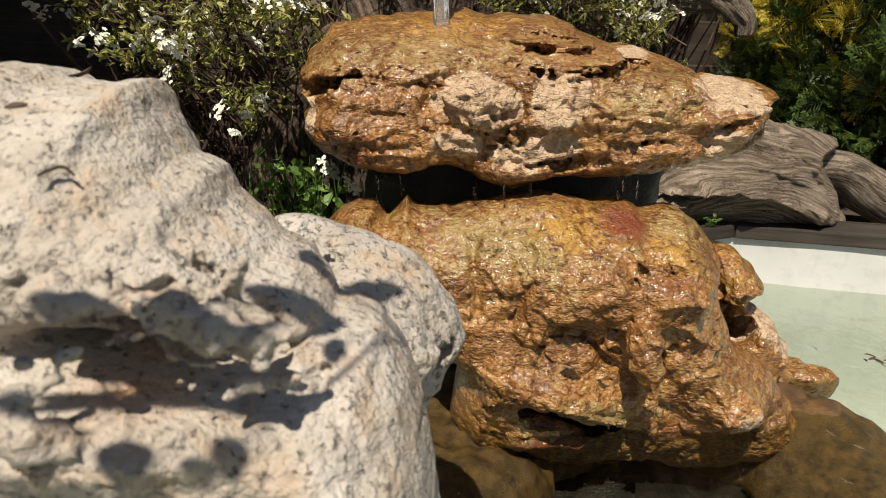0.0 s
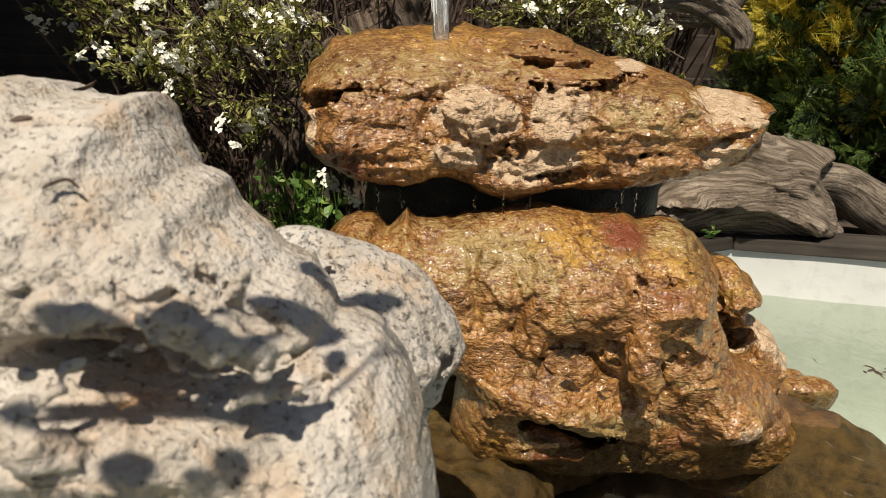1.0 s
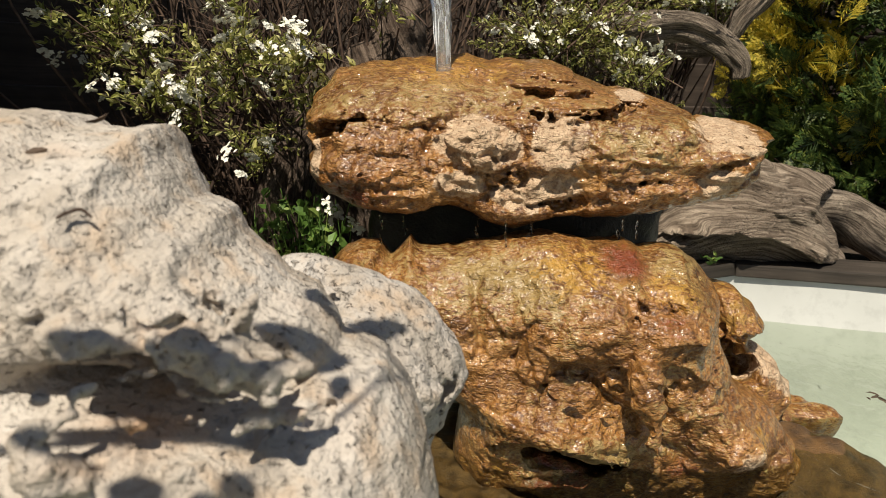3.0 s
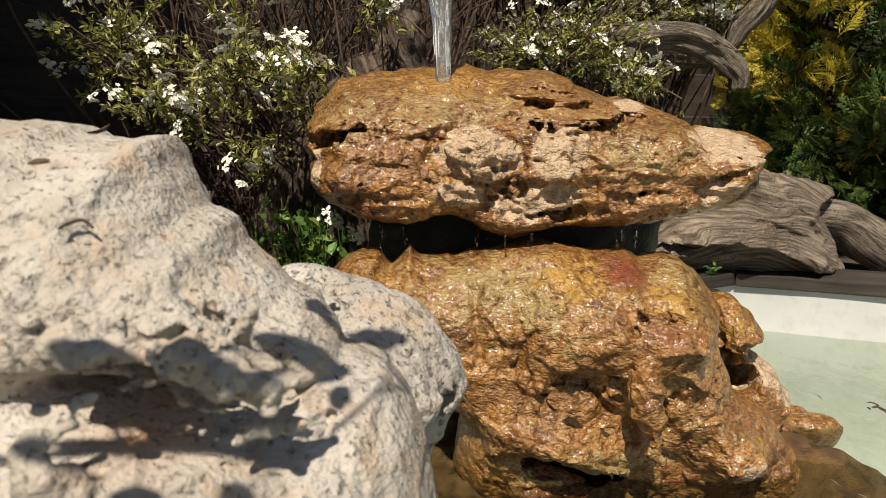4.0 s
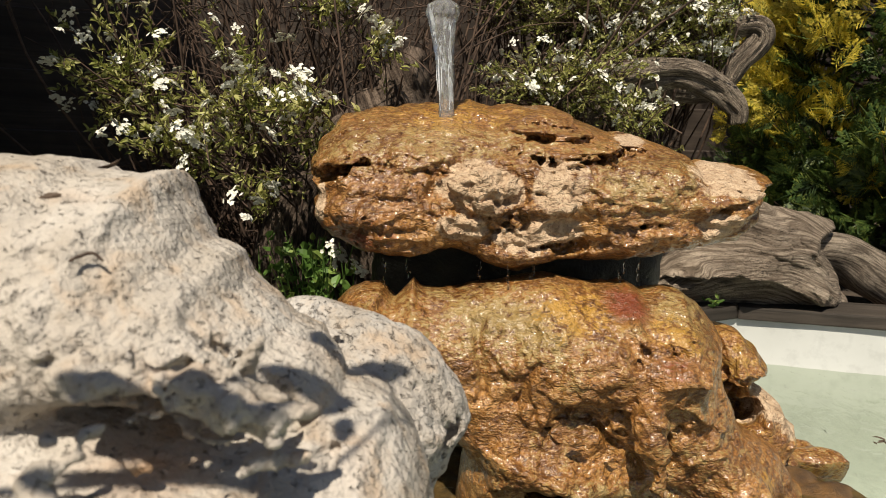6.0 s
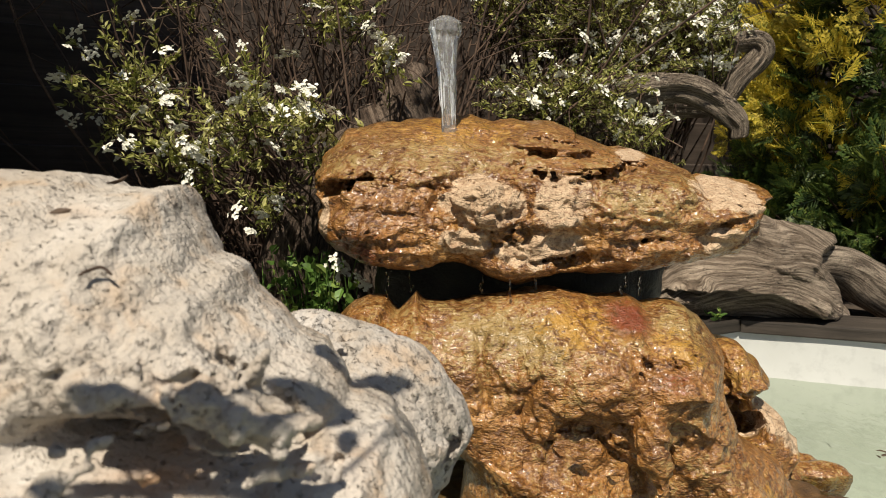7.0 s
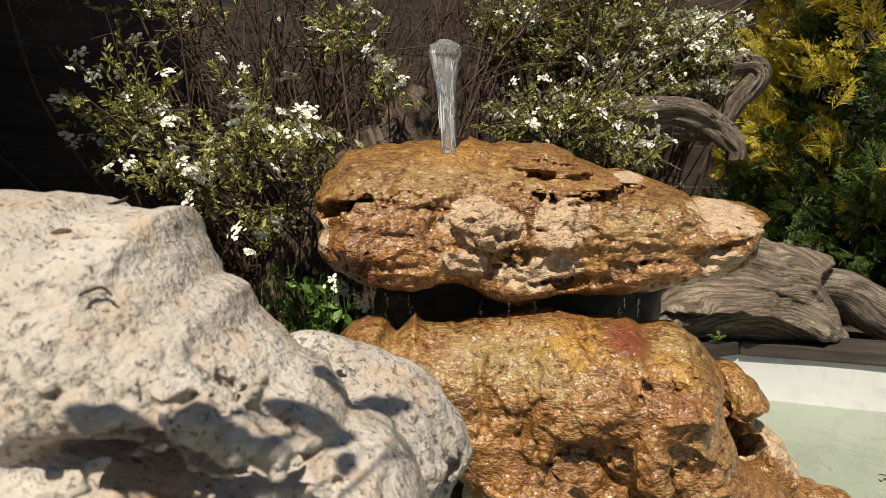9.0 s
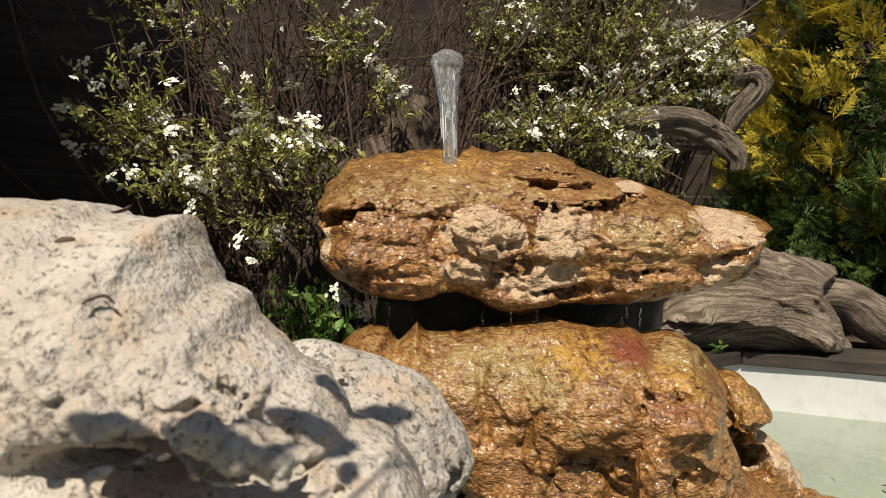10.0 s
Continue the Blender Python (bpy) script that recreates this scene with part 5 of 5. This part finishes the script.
for k, (x, y, z) in enumerate([(-0.145, 1.0, 0.252), (-0.134, 1.0, 0.238), (-0.13, 1.0, 0.244), (-0.115, 1.0, 0.227), (-0.103, 1.0, 0.218), (-0.139, 1.0, 0.229)]):
    ob = part("flower_head", HEADS[k % 3], PETAL, herb)
    ob.matrix_basis = Matrix.Translation(Vector((x, y, z)) - Vector(o.tolist())) @ pose(0, 0, 0, 50, 10 * k, 40 * k)


def spray_arrays(r, length):
    """A flat, fern-like conifer spray of scaly side shoots, growing along x in the xy plane."""
    v, f = [], []

    def shoot(p, ang, ln, w):
        d, a = np.array([math.cos(ang), math.sin(ang), 0]), np.array([-math.sin(ang), math.cos(ang), 0])
        m, sag = len(v), np.array([0, 0, -0.5 * ln * ln / length])
        v.extend([p, p + d * ln * 0.45 + a * w + sag * 0.3, p + d * ln + sag, p + d * ln * 0.45 - a * w + sag * 0.3])
        f.append((m, m + 1, m + 2, m + 3))

    shoot(np.zeros(3), 0, length, 0.0028)
    n = 9
    for k in range(1, n):
        t = k / n
        p = np.array([length * t, 0, -0.12 * length * t * t])
        for side in (-1, 1):
            ang = side * r.uniform(0.65, 0.95)
            ln = length * (0.52 * (1 - t) + 0.12) * r.uniform(0.8, 1.15)
            shoot(p, ang, ln, 0.0030)
            d = np.array([math.cos(ang), math.sin(ang), 0])
            for u in (0.35, 0.6, 0.85):
                for s2 in (-1, 1):
                    shoot(p + d * ln * u, ang + s2 * r.uniform(0.45, 0.75), ln * (0.42 * (1 - u) + 0.16), 0.0027)
    return np.array(v), np.array(f)


r = np.random.default_rng(41)
SPRAYS = [spray_arrays(r, s) for s in (0.075, 0.092, 0.11)]


def conifer(base, height, width, label):
    """A columnar golden conifer: a trunk, inner branches and drooping flat sprays, gold in the sun and green within."""
    root = thing("golden_conifer", *base, label, "conifer")
    o = np.array(base)
    v, q, u, w = limb_arrays([(0, 0, 0), (0.01, 0, height * 0.5), (0, 0, height * 0.95)], [0.04, 0.025, 0.006], 30, 10, 0.15)
    me = mesh_from("trunk", v, q)
    give(me, "grain_u", u)
    give(me, "grain_v", w)
    part("trunk", me, BARK, root)
    gold, green, wood = [], [], []
    for k in range(242):
        z = height * (0.02 + 0.90 * (k + r.random()) / 215) if k < 215 else r.uniform(0.05, 0.24)
        ang = r.uniform(math.pi * 0.82, math.pi * 1.85) if k % 7 else r.uniform(0, 2 * math.pi)
        if k >= 215:
            ang = r.uniform(math.pi * 1.02, math.pi * 1.5)
        reach = width * (1.0 - 0.45 * (z / height) ** 2.0) * r.uniform(0.74, 1.0)
        n = np.array([math.cos(ang), math.sin(ang), 0.0])
        root_at = n * reach * 0.72 + np.array([0, 0, z])
        axis = n * r.uniform(0.45, 0.8) + np.array([0, 0, r.uniform(0.5, 0.9)]) + r.normal(0, 0.16, 3)
        axis /= np.linalg.norm(axis)
        plume = r.uniform(0.17, 0.28)
        bv, bq, _, _ = limb_arrays([(0, 0, max(0.02, z - 0.3 * reach)), 0.5 * root_at + (0, 0, 0.45 * z), root_at, root_at + axis * plume * 0.9], [0.006, 0.004, 0.0012], 10, 5)
        wood.append((bv, bq))
        bright = root_at[2] > 0.14 + 0.08 * math.sin(9 * ang) and r.random() < (0.92 if ang < 1.38 * math.pi else 0.35) and k < 215
        for m in range(9):
            t = (m + r.random()) / 9
            at = root_at + axis * plume * t + r.normal(0, 0.020 * (1.15 - t), 3)
            d = axis * 0.8 + r.normal(0, 0.42, 3) + n * 0.25
            d /= np.linalg.norm(d)
            a = np.cross(n + r.normal(0, 0.5, 3), d)
            a /= np.linalg.norm(a)
            sv, sf = SPRAYS[m % 3]
            placed = (sv * (1.05 - 0.4 * t) * r.uniform(0.8, 1.15)) @ np.stack([d, a, np.cross(d, a)]) + at
            (gold if bright and t > 0.42 else green).append((placed, sf))
    part("inner_twig_tangle", mesh_from("inner_twig_tangle", *join_arrays(wood)), TWIG, root)
    part("green_foliage", mesh_from("green_foliage", *join_arrays(green), smooth=False), THUJA_GREEN, root, "dark green inner sprays")["kind"] = "stuff"
    part("golden_foliage", mesh_from("golden_foliage", *join_arrays(gold), smooth=False), THUJA_GOLD, root, "golden yellow outer sprays")["kind"] = "stuff"


conifer((1.14, 1.74, GROUND_Z), 1.15, 0.42, "golden yellow and green conifer with flat feathery sprays")

# ---- running water ----
jet = thing("fountain_jet", 0.005, 0.92, 0.440, "clear water jet bubbling up from the stone", "water jet")
line = [(0.006, 0, -0.02), (0.005, 0, 0.02), (0.002, 0, 0.06), (-0.001, 0, 0.092), (-0.001, 0, 0.106), (0.000, 0, 0.116), (0.000, 0, 0.123)]
v, q, _, _ = limb_arrays(line, [0.0090, 0.0088, 0.0095, 0.0125, 0.0175, 0.0165, 0.006], 120, 40, 0.6, 2)
part("water_column", mesh_from("water_column", v, q), JET, jet)
r = np.random.default_rng(52)
# Thin white strands, added to stand in for glints on the jet.
for k in range(15):
    t0, turn = r.uniform(0, 2 * math.pi), r.normal(0, 0.5)
    low, high = sorted(r.uniform(-0.005, 0.118, 2))
    high = max(high, low + 0.03)
    steps = np.linspace(low, min(high, 0.119), 6)
    line = [(0.004 - 0.05 * z + (0.008 + 0.05 * max(z - 0.07, 0)) * math.cos(t0 + 9 * turn * z), (0.008 + 0.05 * max(z - 0.07, 0)) * math.sin(t0 + 9 * turn * z), z) for z in steps]
    v, q, _, _ = limb_arrays(line, [0.0004, r.uniform(0.0008, 0.0016), 0.0004], 40, 8, 0.5, k)
    part("glint_strand", mesh_from("glint_strand", v, q), GLINT, jet, "thin white strand standing in for a glint on the jet" if k == 0 else "")
r = np.random.default_rng(51)


def drop_mesh(bm, c, size, tall):
    made = bmesh.ops.create_icosphere(bm, subdivisions=2, radius=size)["verts"]
    for w in made:
        w.co.z *= tall * (1 + 0.35 * (w.co.z > 0))
        w.co += Vector(c)


for x, y, top, low in ((0.076, 0.806, 0.268, 0.243), (0.045, 0.815, 0.268, 0.250), (0.105, 0.82, 0.266, 0.252), (-0.06, 0.83, 0.272, 0.235), (0.205, 0.83, 0.262, 0.244), (0.225, 0.835, 0.262, 0.247), (-0.035, 0.83, 0.27, 0.25)):
    bm = bmesh.new()
    z = top
    while z > low:
        drop_mesh(bm, (x + r.normal(0, 0.0012), y, z), r.uniform(0.0008, 0.0016), r.uniform(1.5, 4.0))
        z -= r.uniform(0.003, 0.010)
    for f in bm.faces:
        f.smooth = True
    tagged(part("water_drip", bm, SPRAY), "string of clear water drops falling from the stone", "water drip", "water drips")

# ---- unseen twig, added overhead so that its leaves shade the pale boulder ----
twig = thing("shade_twig", -0.655, 0.02, 0.64, "unseen leafy twig added over the boulder to shade it", "twig")
SHADED = [(-0.135, 0.325, 0.328, 0.0169, 0.0085), (-0.1, 0.32, 0.327, 0.0187, 0.01), (-0.078, 0.318, 0.319, 0.0175, 0.0062), (-0.095, 0.33, 0.331, 0.0172, 0.0034), (-0.117, 0.325, 0.31, 0.0254, 0.0072), (-0.077, 0.37, 0.34, 0.0148, 0.0079), (-0.063, 0.38, 0.324, 0.0153, 0.0102), (-0.05, 0.365, 0.313, 0.0054, 0.0088), (-0.119, 0.3, 0.286, 0.0107, 0.0088), (-0.084, 0.31, 0.285, 0.0068, 0.0084), (-0.145, 0.29, 0.277, 0.0202, 0.0055), (-0.093, 0.31, 0.271, 0.006, 0.0036), (-0.144, 0.315, 0.315, 0.0224, 0.0053), (-0.127, 0.34, 0.339, 0.0076, 0.0036), (-0.148, 0.3, 0.304, 0.0115, 0.0046)]
SHADED += [(-0.04, 0.46, 0.292, 0.0144, 0.0083), (-0.027, 0.465, 0.296, 0.0084, 0.0045), (-0.052, 0.45, 0.284, 0.0106, 0.0068), (-0.064, 0.45, 0.297, 0.0068, 0.01), (-0.033, 0.455, 0.282, 0.0063, 0.0031)]
r = np.random.default_rng(71)
o = Vector((-0.655, 0.02, 0.64))
hub = [Vector((-0.52, 0.03, 0.655)), Vector((-0.38, 0.05, 0.665)), Vector((-0.26, 0.08, 0.67)), Vector((-0.17, 0.10, 0.665)), Vector((-0.10, 0.12, 0.66)), Vector((-0.06, 0.20, 0.64))]
v, q, _, _ = limb_arrays([tuple(p - o) for p in [o - Vector((0.01, 0, 0))] + hub], [0.005, 0.003, 0.0012], 40, 6, 0.1)
part("stem", mesh_from("stem", v, q), TWIG, twig)
across, up = Vector((1, 0, 0)), SUN_FROM.cross(Vector((1, 0, 0))).normalized()
for x, y, z, w, h in SHADED:
    c = Vector((x, y, z)) + SUN_FROM * (0.40 + 0.02 * r.normal())
    foot = min(hub, key=lambda p: (p - c).length)
    bm = bmesh.new()
    mid = bm.verts.new(c - o)
    rim = [bm.verts.new(c - o + across * w * math.cos(t) * (1 + 0.12 * math.sin(3 * t)) + up * h * math.sin(t) + SUN_FROM * 0.0015 * math.cos(2 * t)) for t in np.linspace(0, 2 * math.pi, 14, endpoint=False)]
    for k in range(14):
        bm.faces.new((mid, rim[k], rim[(k + 1) % 14]))
    leaf = part("leaf", bm, HERB, twig)
    v, q, _, _ = limb_arrays([tuple(foot - o), tuple((foot + c) / 2 - o + Vector((0, 0, 0.004))), tuple(c - o)], [0.0007, 0.0005], 6, 4)
    part("leaf_stalk", mesh_from("leaf_stalk", v, q), TWIG, leaf)

# ---- small litter ----
def leafy_bit(name, at, way, size, wide, mat, label, category, seed, group=""):
    r = np.random.default_rng(seed)
    at = np.array(at, float)
    o = at[0].copy()
    me = leaves_mesh(name, at - o, np.array(way, float), np.array(size), wide, r)
    ob = part(name, me, mat)
    ob.location = o.tolist()
    return tagged(ob, label, category, group)


leafy_bit("dry_leaf", [(-0.206, 0.488, 0.4015)], [(1, 0.3, 0.25)], [0.015], 0.22, BARK, "small curled dark dry leaf lying on the boulder", "leaf", 1, "dry leaves")
leafy_bit("dry_leaf", [(-0.203, 0.418, 0.3915)], [(1, 0.2, 0.1)], [0.012], 0.2, BARK, "small flat dark dry leaf lying on the boulder", "leaf", 2, "dry leaves")
v, q, _, _ = limb_arrays([(-0.0055, -0.006, 0.0), (-0.004, 0.0, 0.001), (0.001, 0.003, 0.002), (0.006, 0.002, -0.0015)], [0.0006, 0.0010, 0.0006], 20, 6)
ob = part("dry_twig", mesh_from("dry_twig", v, q), TWIG)
ob.location = (-0.160, 0.377, 0.3680)
tagged(ob, "short bent brown plant stem lying on the boulder", "stem")
r = np.random.default_rng(81)
leafy_bit("water_weed", [(0.590 + 0.016 * r.normal(), 0.928 + 0.012 * r.normal(), 0.001) for _ in range(9)], [(r.normal(), r.normal(), 0.05) for _ in range(9)], r.uniform(0.008, 0.018, 9), 0.12, BARK, "dark sprig of weed floating on the pond", "weed", 3)
leafy_bit("seedling", [(0.473 + 0.006 * r.normal(), 1.240 + 0.003 * r.normal(), 0.101 + 0.008 * abs(r.normal())) for _ in range(16)], [(r.normal(), -0.4 + 0.6 * r.normal(), 0.7) for _ in range(16)], r.uniform(0.010, 0.018, 16), 0.22, HERB, "small green seedling on the edging board under the driftwood", "seedling", 4)
